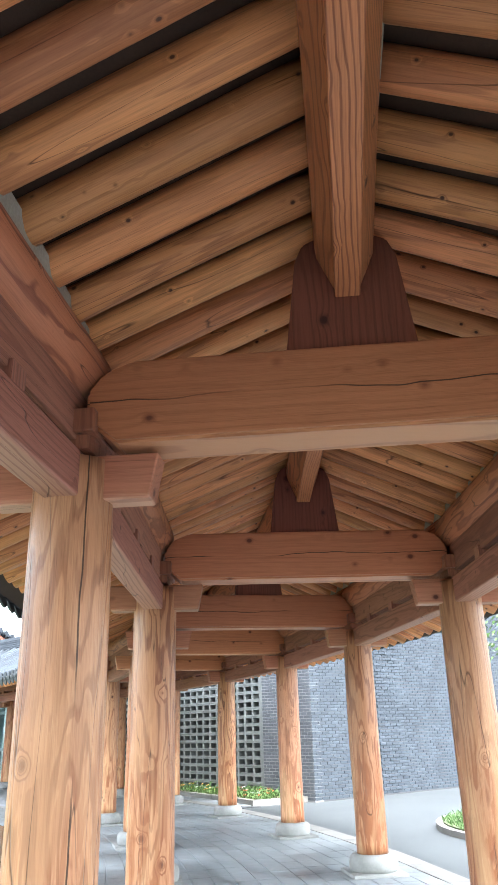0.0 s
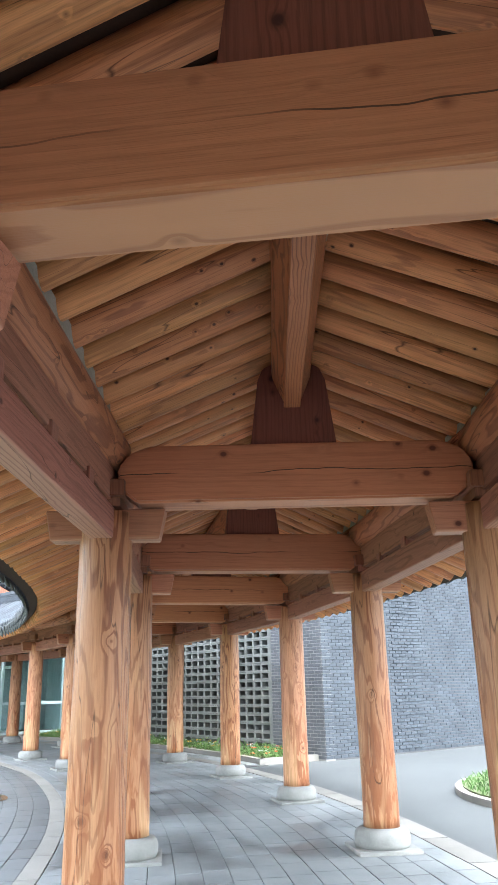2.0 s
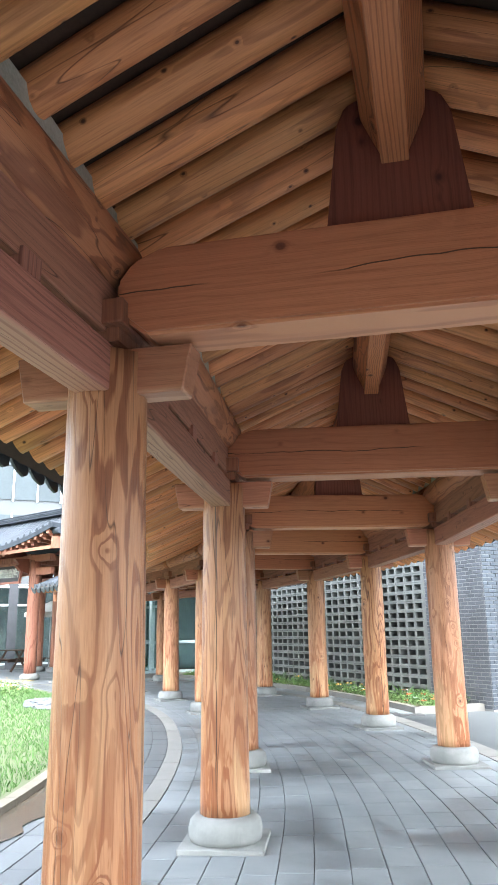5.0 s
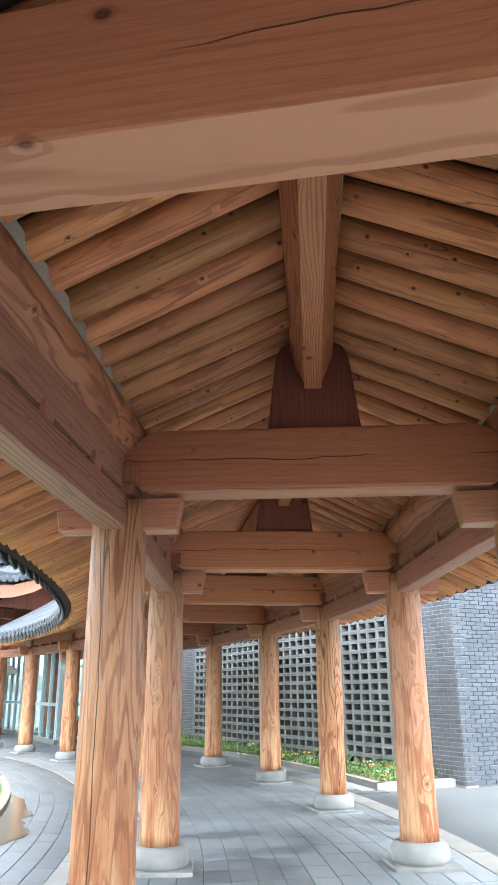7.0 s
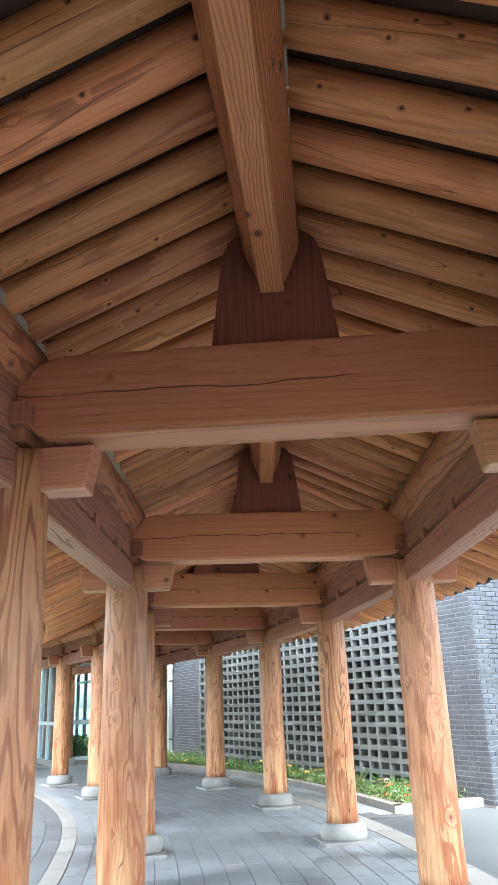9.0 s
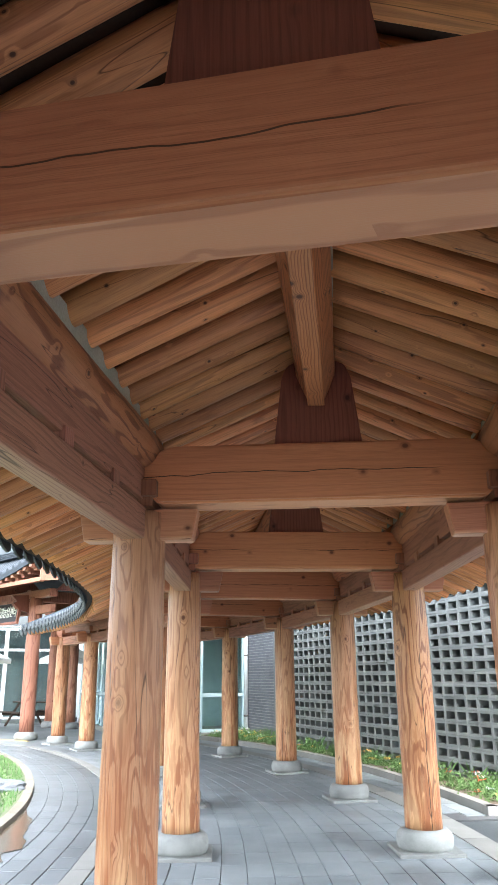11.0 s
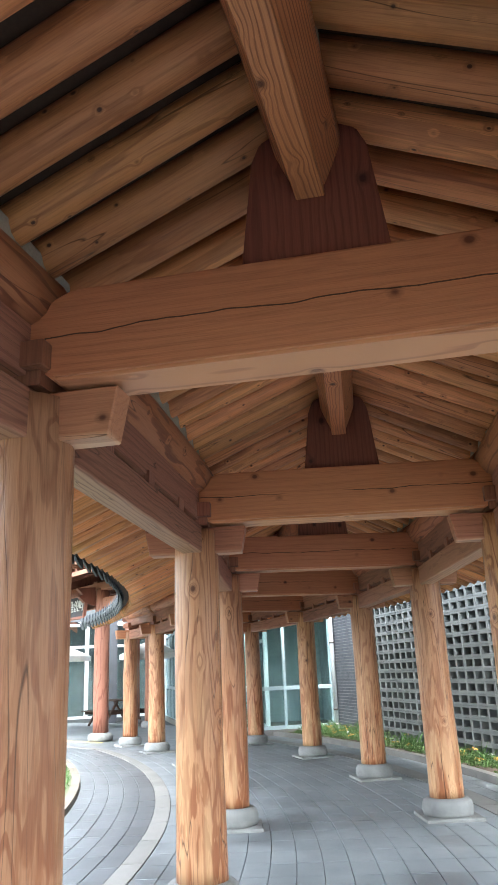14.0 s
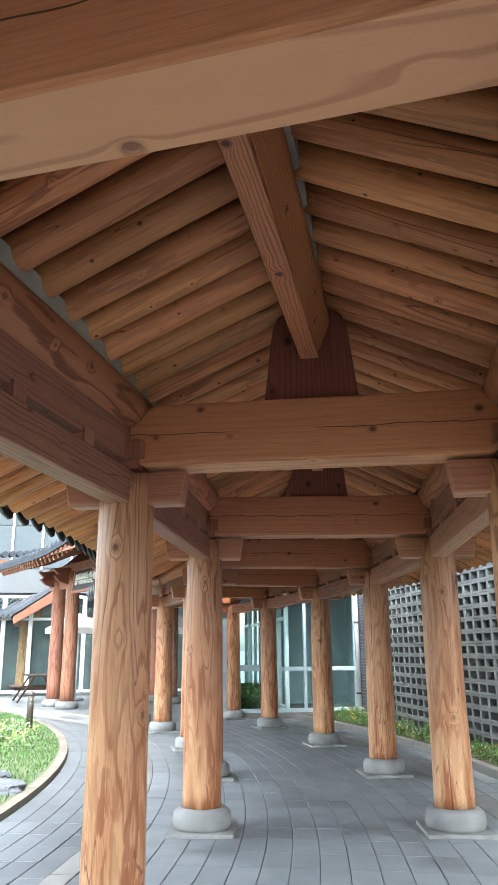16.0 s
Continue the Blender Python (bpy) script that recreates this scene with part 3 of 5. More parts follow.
def roof(k0, k1, name="gallery_roof"):
    """Boards over the rafters, rows of tiles, ridge."""
    top = RIDGE_Z + 0.13 + 0.158
    body = thing(name, Matrix(), "curved grey tiled gallery roof over rafters", "roof")
    for side in (-1, 1):
        bm = bmesh.new()
        n = int((k1 - k0) * 6)
        rows = []
        for i in range(n + 1):
            k = k0 + (k1 - k0) * i / n
            ro = R_MID + side * (EAVE + 0.06)
            zt = top - SLOPE * (EAVE + 0.06)
            rows.append([bm.verts.new(ring(R_MID, k, top - 0.03)), bm.verts.new(ring(ro, k, zt - 0.03)), bm.verts.new(ring(ro, k, zt + 0.05)), bm.verts.new(ring(R_MID, k, top + 0.10))])
        for a, b in zip(rows, rows[1:]):
            for j in range(4):
                bm.faces.new((a[j], a[(j + 1) % 4], b[(j + 1) % 4], b[j]))
        bm.faces.new(rows[0][::-1])
        bm.faces.new(rows[-1])
        bmesh.ops.recalc_face_normals(bm, faces=bm.faces[:])
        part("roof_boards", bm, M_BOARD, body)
        # rows of round cover tiles with a hanging end tile, and end pieces between them
        step = 0.34 / R_MID / BAY
        m = int((k1 - k0) / step)
        cover, pans, ends = bmesh.new(), bmesh.new(), bmesh.new()
        for i in range(m + 1):
            k = k0 + i * (k1 - k0) / m
            ro = R_MID + side * (EAVE + 0.14)
            p, q = ring(R_MID, k, top + 0.17), ring(ro, k, top - SLOPE * (EAVE + 0.14) + 0.10)
            f = aim(p, q)
            L = (q - p).length
            prev = None
            steps = 5
            for s in range(steps + 1):
                sag = -0.07 * math.sin(math.pi * s / steps)
                row = [cover.verts.new(f @ Vector((0.075 * math.cos(t), 0, L * s / steps)) + Vector((0, 0, 0.07 * math.sin(t) + sag))) for t in (math.pi * v / 6 for v in range(7))]
                if prev:
                    for v in range(6):
                        cover.faces.new((prev[v], prev[v + 1], row[v + 1], row[v])).smooth = True
                prev = row
            cover.faces.new(prev)
            for (half, bmx) in ((0.0, pans),):
                ka, kb = k, k + (k1 - k0) / m
                prev = None
                for s in range(steps + 1):
                    t = s / steps
                    r = R_MID + (ro - R_MID) * t
                    z = top + 0.13 + (q.z - p.z) * t - 0.07 * math.sin(math.pi * t)
                    row = [pans.verts.new(ring(r, ka + (kb - ka) * v / 4, z - 0.05 * math.sin(math.pi * v / 4))) for v in range(5)]
                    if prev:
                        for v in range(4):
                            pans.faces.new((prev[v], prev[v + 1], row[v + 1], row[v])).smooth = True
                    prev = row
            # hanging end piece: a drop between two cover tiles
            base = at_ring(ro + side * 0.015, k + 0.5 * (k1 - k0) / m, q.z + 0.0)
            out = [(-0.128, 0.02), (-0.06, -0.02), (0.0, -0.035), (0.06, -0.02), (0.128, 0.02), (0.125, -0.085), (0.085, -0.135), (0.0, -0.165), (-0.085, -0.135), (-0.125, -0.085)]
            out = [(y, z0 if side < 0 or z0 > 0 else z0 * 0.55) for y, z0 in out]
            vs = [ends.verts.new(base @ Vector((0.35 * side * (z0 + 0.0), y, z0))) for y, z0 in out]
            vs2 = [ends.verts.new(base @ Vector((0.35 * side * (z0 + 0.0) - side * 0.02, y, z0))) for y, z0 in out]
            ends.faces.new(vs), ends.faces.new(vs2[::-1])
            for a in range(len(vs)):
                b = (a + 1) % len(vs)
                ends.faces.new((vs[a], vs2[a], vs2[b], vs[b]))
            disc = at_ring(ro + side * 0.01, k, q.z + 0.015)
            vs = [ends.verts.new(disc @ Vector((side * 0.012, 0.08 * math.cos(t), 0.08 * math.sin(t)))) for t in (2 * math.pi * v / 12 for v in range(12))]
            ends.faces.new(vs)
        for bmx in (cover, pans, ends):
            bmesh.ops.recalc_face_normals(bmx, faces=bmx.faces[:])
        part("cover_tiles", cover, M_TILE, body, "rows of half-round grey cover tiles")
        part("pan_tiles", pans, M_TILE, body)
        part("eave_tiles", ends, M_TILE_DARK, body, "dark scalloped eave end tiles")
        bm = bmesh.new()
        ro = R_MID + side * (EAVE + 0.0)
        za = top - SLOPE * EAVE - 0.055
        a0, a1 = sorted((ro, ro + side * 0.05))
        curved_strip(bm, a0, a1, k0, k1, za + 0.05, za + 0.09, 0.12)
        part("eave_board", bm, W_TIE, body, "thin brown eave board")
    for j in range(4):
        bm = bmesh.new()
        w = 0.13 - 0.012 * j
        curved_strip(bm, R_MID - w, R_MID + w, k0, k1, top + 0.15 + 0.055 * j, top + 0.198 + 0.055 * j, 0.15, 0.006)
        part("ridge_tiles", bm, M_TILE, body)
    bm = bmesh.new()
    curved_strip(bm, R_MID - 0.09, R_MID + 0.09, k0, k1, top + 0.37, top + 0.47, 0.15, 0.05)
    part("ridge_cap", bm, M_TILE, body)


seed = 0
for k in range(FIRST, LAST + 1):
    for r in (R_IN, R_OUT):
        column(k, r, seed=seed)
        seed += 1
    crossbeam(k)
for k in range(FIRST, LAST):
    bay(k, k * 5 + 40)
rafters(FIRST - 0.5, LAST + 0.32)
roof(FIRST - 0.5, LAST + 0.34)

# ---- lawn, walk edge ----
bm = bmesh.new()
n = 120
vs = [bm.verts.new(ring(19.86, k, 0.05)) for k in np.linspace(0, 2 * math.pi / BAY, n, endpoint=False)]
bm.faces.new(vs)
tagged(part("lawn", bm, M_LAWN, None, "round bright green lawn ringed by a kerb"), "", "lawn", kind="structure")
lawn_kerb = thing("lawn_kerb", Matrix(), "worn pale stone kerb round the lawn", "kerb", kind="structure")
k = -3.0
while k < 12.6:
    bm = bmesh.new()
    curved_strip(bm, 19.85, 19.98, k + 0.003, k + 0.297, -0.2, 0.055, 0.1, 0.008)
    part("kerb_stone", bm, M_KERB, lawn_kerb)
    k += 0.3

# ---- brick building ----
C0 = Vector((0.31, 16.0, 0))
U = Vector((-0.70711, 0.70711, 0))
N = Vector((0.70711, 0.70711, 0))


def on_wall(o, u, s, z=0.0, out=0.0):
    """A frame on a wall: x along it, y into it, z up."""
    inward = Vector((0, 0, 1)).cross(u)
    m = Matrix((u, inward, Vector((0, 0, 1)))).transposed().to_4x4()
    m.translation = o + u * s + Vector((0, 0, z)) - inward * out
    return m


def wall_box(name, o, u, s0, s1, z0, z1, thick, mat, label, out=0.0, kind="structure"):
    bm = bmesh.new()
    box(bm, (s1 - s0, thick, z1 - z0), pose((s0 + s1) / 2, thick / 2, (z0 + z1) / 2))
    ob = part(name, bm, mat, None, label, on_wall(o, u, 0, 0, out))
    return tagged(ob, "", "wall", kind=kind)


HT = 5.6
FO, FU = C0 + U * 12.5, -U
wall_box("wall_front", FO, FU, 10.84, 12.5, -0.1, HT, 0.25, M_MORTAR, "dark grey brick wall between lattice and corner")
wall_box("wall_front", FO, FU, 0.0, 2.2, -0.1, HT, 0.25, M_MORTAR, "dark grey brick wall beside the glass entrance")
wall_box("wall_front", FO, FU, 2.2, 10.84, 4.62, HT, 0.25, M_BLOCK, "pale concrete band above the block lattice")
wall_box("wall_side", C0 + N * 0.25, N, 0.0, 14.0, -0.1, HT, 0.25, M_JOINT, "long slate grey brick wall facing the road")
# added sheet behind the lattice, near black for the shade in its openings
wall_box("wall_back", FO, FU, 2.2, 10.84, -0.1, HT, 0.15, M_VOID, "added near-black sheet standing for the shade in the block lattice openings", -0.75)


def brick_mesh(mat, w=0.19, h=0.057, d=0.03):
    bm = bmesh.new()
    x, y, z = w / 2, d, h / 2
    e = 0.004
    front = [bm.verts.new(p) for p in ((-x + e, -y, -z + e), (x - e, -y, -z + e), (x - e, -y, z - e), (-x + e, -y, z - e))]
    rim = [bm.verts.new(p) for p in ((-x, -y + e, -z), (x, -y + e, -z), (x, -y + e, z), (-x, -y + e, z))]
    back = [bm.verts.new(p) for p in ((-x, 0, -z), (x, 0, -z), (x, 0, z), (-x, 0, z))]
    bm.faces.new(front)
    for a, b in ((rim, front), (back, rim)):
        for i in range(4):
            j = (i + 1) % 4
            bm.faces.new((a[i], a[j], b[j], b[i]))
    me = bpy.data.meshes.new("brick")
    bm.to_mesh(me)
    bm.free()
    me.materials.append(mat)
    return me


def joined(name, me, places, mat, label, kind="stuff", parent=None):
    """Many like pieces in one mesh."""
    vs = np.array([v.co[:] for v in me.vertices])
    faces = [tuple(p.vertices) for p in me.polygons]
    out_v, out_f, base = [], [], 0
    for m in places:
        a = np.array(m)
        out_v.append(vs @ a[:3, :3].T + a[:3, 3])
        out_f += [tuple(i + base for i in f) for f in faces]
        base += len(vs)
    big = bpy.data.meshes.new(name)
    big.from_pydata(np.concatenate(out_v).tolist(), [], out_f)
    big.materials.append(mat)
    ob = new(name, big)
    ob.parent = parent
    return tagged(ob, label, kind=kind)


def brickwork(o, u, s0, s1, z0, z1, mat, label, singles=0, proud=0.012, relief=None):
    """Running bond on a wall; singles: how many bricks from the start are objects of their own."""
    me = brick_mesh(mat)
    places = []
    row = 0
    z = z0 + 0.034
    while z < z1:
        s = s0 + (0.0975 if row % 2 else 0.0)
        if row % 2:
            places.append(on_wall(o, u, s0 + 0.046, z, proud - 0.03) @ Matrix.Diagonal((0.48, 1, 1, 1)))
        s += 0.0975
        while s < s1 - 0.09:
            out = proud + random.uniform(-0.002, 0.002)
            if relief and relief[0] < s < relief[1] and row % 2:
                out += 0.014
            places.append(on_wall(o, u, s, z, out - 0.03) @ pose(0, 0, 0, random.uniform(-0.5, 0.5), 0, random.uniform(-0.4, 0.4)))
            s += 0.2
        rest = s1 - (s - 0.1)
        if rest > 0.03:
            places.append(on_wall(o, u, s1 - rest / 2, z, proud - 0.03) @ Matrix.Diagonal(((rest - 0.008) / 0.19, 1, 1, 1)))
        row += 1
        z += 0.067
    places.sort(key=lambda m: (m.translation - Vector((0.3, 16.0, 1.2))).length)
    holder = thing("brickwork", Matrix(), label, "brickwork", kind="structure")
    for m in places[:singles]:
        b = new("brick", me)
        b.parent = holder
        b.matrix_local = m
    joined("bricks", me, places[singles:], mat, label, parent=holder)


def block_lattice():
    """Open concrete blocks, stacked."""
    bm = bmesh.new()
    w, h, d = 0.2835, 0.1785, 0.19
    ow, oh = 0.222, 0.110
    e = 0.003

    def loop(a, b, y):
        return [bm.verts.new((x, y, z)) for x, z in ((-a, -b), (a, -b), (a, b), (-a, b))]
    o0, o1 = loop(w / 2 - e, h / 2 - e, 0), loop(w / 2, h / 2, 0.006)
    i0, i1 = loop(ow / 2, oh / 2, 0), loop(ow / 2 - 0.012, oh / 2 - 0.010, d)
    o2 = loop(w / 2, h / 2, d)
    for a, b in ((o1, o0), (o0, i0), (i0, i1), (i1, o2), (o2, o1)):
        for i in range(4):
            j = (i + 1) % 4
            bm.faces.new((a[i], a[j], b[j], b[i]))
    bmesh.ops.recalc_face_normals(bm, faces=bm.faces[:])
    me = bpy.data.meshes.new("lattice_block")
    bm.to_mesh(me)
    bm.free()
    me.materials.append(M_BLOCK)
    holder = thing("block_lattice", Matrix(), "open lattice of pale concrete blocks in a brick wall", "screen wall", kind="structure")
    places = []
    for i in range(30):
        for j in range(25):
            s = 1.72 + 0.142 + i * 0.2835
            places.append((s, on_wall(FO, FU, 12.5 - s, 0.09 + 0.09 + j * 0.1785, random.uniform(-0.003, 0.003))))
    places.sort(key=lambda p: p[0] + (100 if p[1].translation.z > 3.4 else 0))
    for s, m in places[:300]:
        b = new("lattice_block", me)
        b.parent = holder
        b.matrix_local = m
    joined("lattice_blocks", me, [m for s, m in places[300:]], M_BLOCK, "pale open concrete blocks", parent=holder)
    for s0, s1 in ((1.63, 1.715), (10.23, 10.32)):
        bm = bmesh.new()
        box(bm, (s1 - s0, 0.2, 4.7), pose(12.5 - (s0 + s1) / 2, 0.09, 2.25), 0.004)
        part("edge_post", bm, M_BLOCK, holder, "", on_wall(FO, FU, 0))


# planter along the wall
def slab(name, pts, z0, z1, mat, label="", parent=None, kind=""):
    bm = bmesh.new()
    a = [bm.verts.new((p[0], p[1], z0)) for p in pts]
    b = [bm.verts.new((p[0], p[1], z1)) for p in pts]
    bm.faces.new(a[::-1]), bm.faces.new(b)
    for i in range(len(pts)):
        j = (i + 1) % len(pts)
        bm.faces.new((a[i], a[j], b[j], b[i]))
    bmesh.ops.recalc_face_normals(bm, faces=bm.faces[:])
    return tagged(part(name, bm, mat, parent, label), kind=kind)


PLANT_R = 25.10
planter = thing("planter", Matrix(), "long low planting bed with pale granite kerb by the wall", "planter")
q = lambda s, out: C0 + U * s - N * out
PK0, PK1 = 4.56, 8.62
front = [ring(PLANT_R + 0.06, k) for k in np.linspace(PK0 + 0.03, PK1, 24)]
end_ = C0 + U * 0.35 - N * 0.02
slab("soil", [(p.x, p.y) for p in front] + [(q(12.4, 0.02).x, q(12.4, 0.02).y), (end_.x, end_.y)], -0.1, 0.06, M_SOIL, "damp brown soil", planter)
k = PK0
while k < PK1 - 0.02:
    bm = bmesh.new()
    curved_strip(bm, PLANT_R, PLANT_R + 0.13, k, min(k + 0.315, PK1), -0.1, 0.085, 0.1, 0.006)
    part("kerb_stone", bm, M_STRIP, planter)
    k += 0.318
a, b = ring(PLANT_R, PK0 - 0.003), C0 + U * 0.22
d = (b - a).normalized()
nn_ = Vector((-d.y, d.x, 0)) * 0.13
slab("kerb_stone", [a, b, b + nn_, a + nn_], -0.1, 0.085, M_STRIP, "", planter)


def leaf_cloud(name, places, size, mat, label, kind="stuff", blade=False, seed=1, group="", category=""):
    rnd = random.Random(seed)
    vs, fs = [], []
    for p, h in places:
        a = rnd.uniform(0, 6.28)
        w = size * rnd.uniform(0.6, 1.3)
        if blade:
            lean = Vector((rnd.uniform(-0.5, 0.5), rnd.uniform(-0.5, 0.5), 1)) * h
            side = Vector((math.cos(a), math.sin(a), 0)) * w
            b = len(vs)
            vs += [p - side, p + side, p + lean * 0.6 + side * 0.6, p + lean + Vector((lean.x, lean.y, 0)) * 0.4]
            fs += [(b, b + 1, b + 2), (b, b + 2, b + 3)]
        else:
            n = Vector((rnd.uniform(-1, 1), rnd.uniform(-1, 1), rnd.uniform(0.2, 1))).normalized()
            t = n.orthogonal().normalized() @ Matrix.Rotation(a, 3, n)
            t = Vector(t)
            o = n.cross(t)
            c = p + Vector((0, 0, h))
            b = len(vs)
            vs += [c - t * w, c - t * w * 0.2 + o * w * 0.45 + n * w * 0.1, c + t * w, c - t * w * 0.2 - o * w * 0.45 + n * w * 0.1]
            fs += [(b, b + 1, b + 2), (b, b + 2, b + 3)]
    me = bpy.data.meshes.new(name)
    me.from_pydata([tuple(v) for v in vs], [], fs)
    me.materials.append(mat)
    return tagged(new(name, me), label, category, group, kind)


def plant_bed():
    rnd = random.Random(5)
    low, tall, red, orange, white = [], [], [], [], []
    for i in range(760):
        s, out = rnd.uniform(0.4, 12.3), rnd.uniform(0.08, 1.5)
        spot = q(s, out)
        back = max(0.0, 1 - out / 1.2)
        if math.hypot(spot.x - CX, spot.y - CY) < PLANT_R + 0.24:
            continue
        hh = rnd.uniform(0.04, 0.10) + 0.14 * back * rnd.random()
        c = q(s, out) + Vector((0, 0, 0.055))
        for j in range(46):
            p = c + Vector((rnd.gauss(0, 0.07), rnd.gauss(0, 0.07), 0))
            low.append((p, rnd.uniform(0.0, hh)))
        if rnd.random() < 0.3:
            for j in range(6):
                tall.append((c + Vector((rnd.gauss(0, 0.03), rnd.gauss(0, 0.03), 0)), rnd.uniform(0.10, 0.34) * (0.4 + back * 0.6)))
        f = rnd.random()
        kind = (red if s < 3 else orange) if f < 0.20 else (white if f < 0.25 else None)
        if kind is not None:
            for j in range(9):
                kind.append((c + Vector((rnd.gauss(0, 0.03), rnd.gauss(0, 0.03), 0)), hh * 0.9 + rnd.uniform(0, 0.03)))
    leaf_cloud("bedding_plants", low, 0.023, M_LEAF, "low bright green bedding plants in the wall planter")
    leaf_cloud("tall_weeds", tall, 0.006, M_GRASS, "thin tall green stems among the bedding plants", blade=True)
    leaf_cloud("red_flowers", red, 0.018, M_RED, "small red flowers in the planting bed")
    leaf_cloud("orange_flowers", orange, 0.018, M_ORANGE, "small orange flowers in the planting bed")
    leaf_cloud("white_flowers", white, 0.016, M_WHITE, "small white flowers in the planting bed")


plant_bed()
rnd = random.Random(11)
shrub = []
for i in range(60):
    c = C0 + U * (12.5 + rnd.uniform(0.9, 1.8)) - N * rnd.uniform(1.9, 2.7) + Vector((0, 0, 0.12))
    shrub += [(c + Vector((rnd.gauss(0, 0.09), rnd.gauss(0, 0.09), 0)), rnd.uniform(0.0, 0.55)) for j in range(40)]
leaf_cloud("indoor_plants", shrub, 0.045, M_LEAF, "leafy green plants standing behind the vestibule glass")

# ---- lawn ----
def lawn_grass():
    rnd = random.Random(8)
    pts, beds, fl, fo = [], [], [], []
    for i in range(26000):
        k = rnd.uniform(1.0, 10.0)
        r = 19.83 - abs(rnd.gauss(0, 1.0)) * 1.6
        pts.append((ring(r, k, 0.05), rnd.uniform(0.03, 0.06)))
    for i in range(160):
        c = ring(rnd.uniform(17.2, 19.4), rnd.uniform(6.9, 8.6), 0.05)
        for j in range(20):
            beds.append((c + Vector((rnd.gauss(0, 0.09), rnd.gauss(0, 0.09), 0)), rnd.uniform(0.02, 0.22)))
        tgt = fl if rnd.random() < 0.5 else fo
        for j in range(6):
            tgt.append((c + Vector((rnd.gauss(0, 0.06), rnd.gauss(0, 0.06), 0)), rnd.uniform(0.12, 0.25)))
    leaf_cloud("grass", pts, 0.006, M_GRASS, "short bright green lawn grass", blade=True)
    leaf_cloud("flower_bed_plants", beds, 0.03, M_LEAF, "low green plants of the lawn flower bed")
    leaf_cloud("orange_flowers", fl, 0.02, M_ORANGE, "small orange flowers on the lawn bed")
    leaf_cloud("white_flowers", fo, 0.016, M_WHITE, "small white flowers on the lawn bed")


lawn_grass()


def rock(c, size, seed, label):
    bm = bmesh.new()
    bmesh.ops.create_icosphere(bm, subdivisions=4, radius=1)
    for v in bm.verts:
        d = 1 + 0.28 * noise.noise(v.co * 1.3 + Vector((seed, 0, 0))) + 0.10 * noise.noise(v.co * 4 + Vector((0, seed, 0)))
        v.co = Vector((v.co.x * size[0] * d, v.co.y * size[1] * d, v.co.z * size[2] * d))
    return tagged(part("rock", bm, M_ROCK, None, label, Matrix.Translation(c) @ pose(0, 0, 0, 0, 0, seed * 50)), "", "rock", "lawn rocks")


rock(Vector((-7.15, 14.25, 0.07)), (0.46, 0.28, 0.13), 1, "flat blue grey boulder lying in the lawn")
rock(Vector((-7.75, 14.6, 0.07)), (0.48, 0.26, 0.12), 2, "flat blue grey boulder lying in the lawn")


def bollard(p):
    base = thing("bollard", Matrix.Translation(p), "short dark metal garden bollard lamp by the lawn edge", "bollard", "bollards")
    bm = bmesh.new()
    lathe(bm, [(0.062, 0), (0.062, 0.60), (0.058, 0.605)], 20)
    part("post", bm, M_STEEL, base, "", None)
    bm = bmesh.new()
    lathe(bm, [(0.066, 0.607), (0.070, 0.625), (0.066, 0.66), (0.040, 0.685), (0.01, 0.69)], 20)
    part("cap", bm, M_STEEL, base)
    for z, h in ((0.545, 0.05), (0.47, 0.02)):
        for a in (-35, 20, 75, 130):
            bm = bmesh.new()
            box(bm, (0.008, 0.012, h * 0.7), pose(0, 0, 0, 0, 0, a) @ pose(0.059, 0, z), 0.002)
            part("light_slot", bm, M_PIPE, base, "small pale light slot")


bollard(Vector((-5.72, 12.1, 0.04)))
bollard(Vector((-11.9, 18.55, 0.04)))

# puddle of muddy water on the inner walk
def puddle():
    bm = bmesh.new()
    n = 90
    inner, outer = [], []
    for i in range(n + 1):
        k = -1.0 + 6.0 * i / n
        w = 0.34 + 0.28 * noise.noise(Vector((k * 3.1, 0, 0))) + 0.14 * noise.noise(Vector((k * 9, 4, 0)))
        w *= min(1, (5.0 - k) / 0.8 + 0.05, (k + 1) / 0.8 + 0.05)
        inner.append(bm.verts.new(ring(19.985, k, 0.0075)))
        outer.append(bm.verts.new(ring(19.99 + max(0.01, w), k, 0.0075)))
    for i in range(n):
        bm.faces.new((inner[i], outer[i], outer[i + 1], inner[i + 1]))
    m, nn, ll, b = material("muddy_water", 0.16, spec=0.4)
    b.inputs["Base Color"].default_value = (0.065, 0.052, 0.038, 1)
    tagged(part("puddle", bm, m, None, "shallow muddy rain water along the lawn kerb"), "", "puddle", kind="structure")


puddle()

# grass island beyond the road
island = thing("grass_island", Matrix(), "small raised grass island with pale kerb on the road", "grass island")
pts = [(4.2 + 1.98 * math.cos(a), 11.3 + 2.3 * math.sin(a)) for a in np.linspace(0, 2 * math.pi, 40, endpoint=False)]
pts2 = [(4.2 + 1.88 * math.cos(a), 11.3 + 2.15 * math.sin(a)) for a in np.linspace(0, 2 * math.pi, 40, endpoint=False)]
slab("kerb", pts, -0.1, 0.05, M_STRIP, "", island)
slab("turf", pts2, 0.0, 0.07, M_LAWN, "", island)
rnd = random.Random(3)
gp = []
while len(gp) < 6000:
    x, y = rnd.uniform(-1, 1), rnd.uniform(-1, 1)
    if x * x + y * y < 1:
        gp.append((Vector((4.2 + 1.88 * x, 11.3 + 2.15 * y, 0.065)), rnd.uniform(0.04, 0.09)))
leaf_cloud("grass", gp, 0.007, M_GRASS, "short bright green island grass", blade=True)


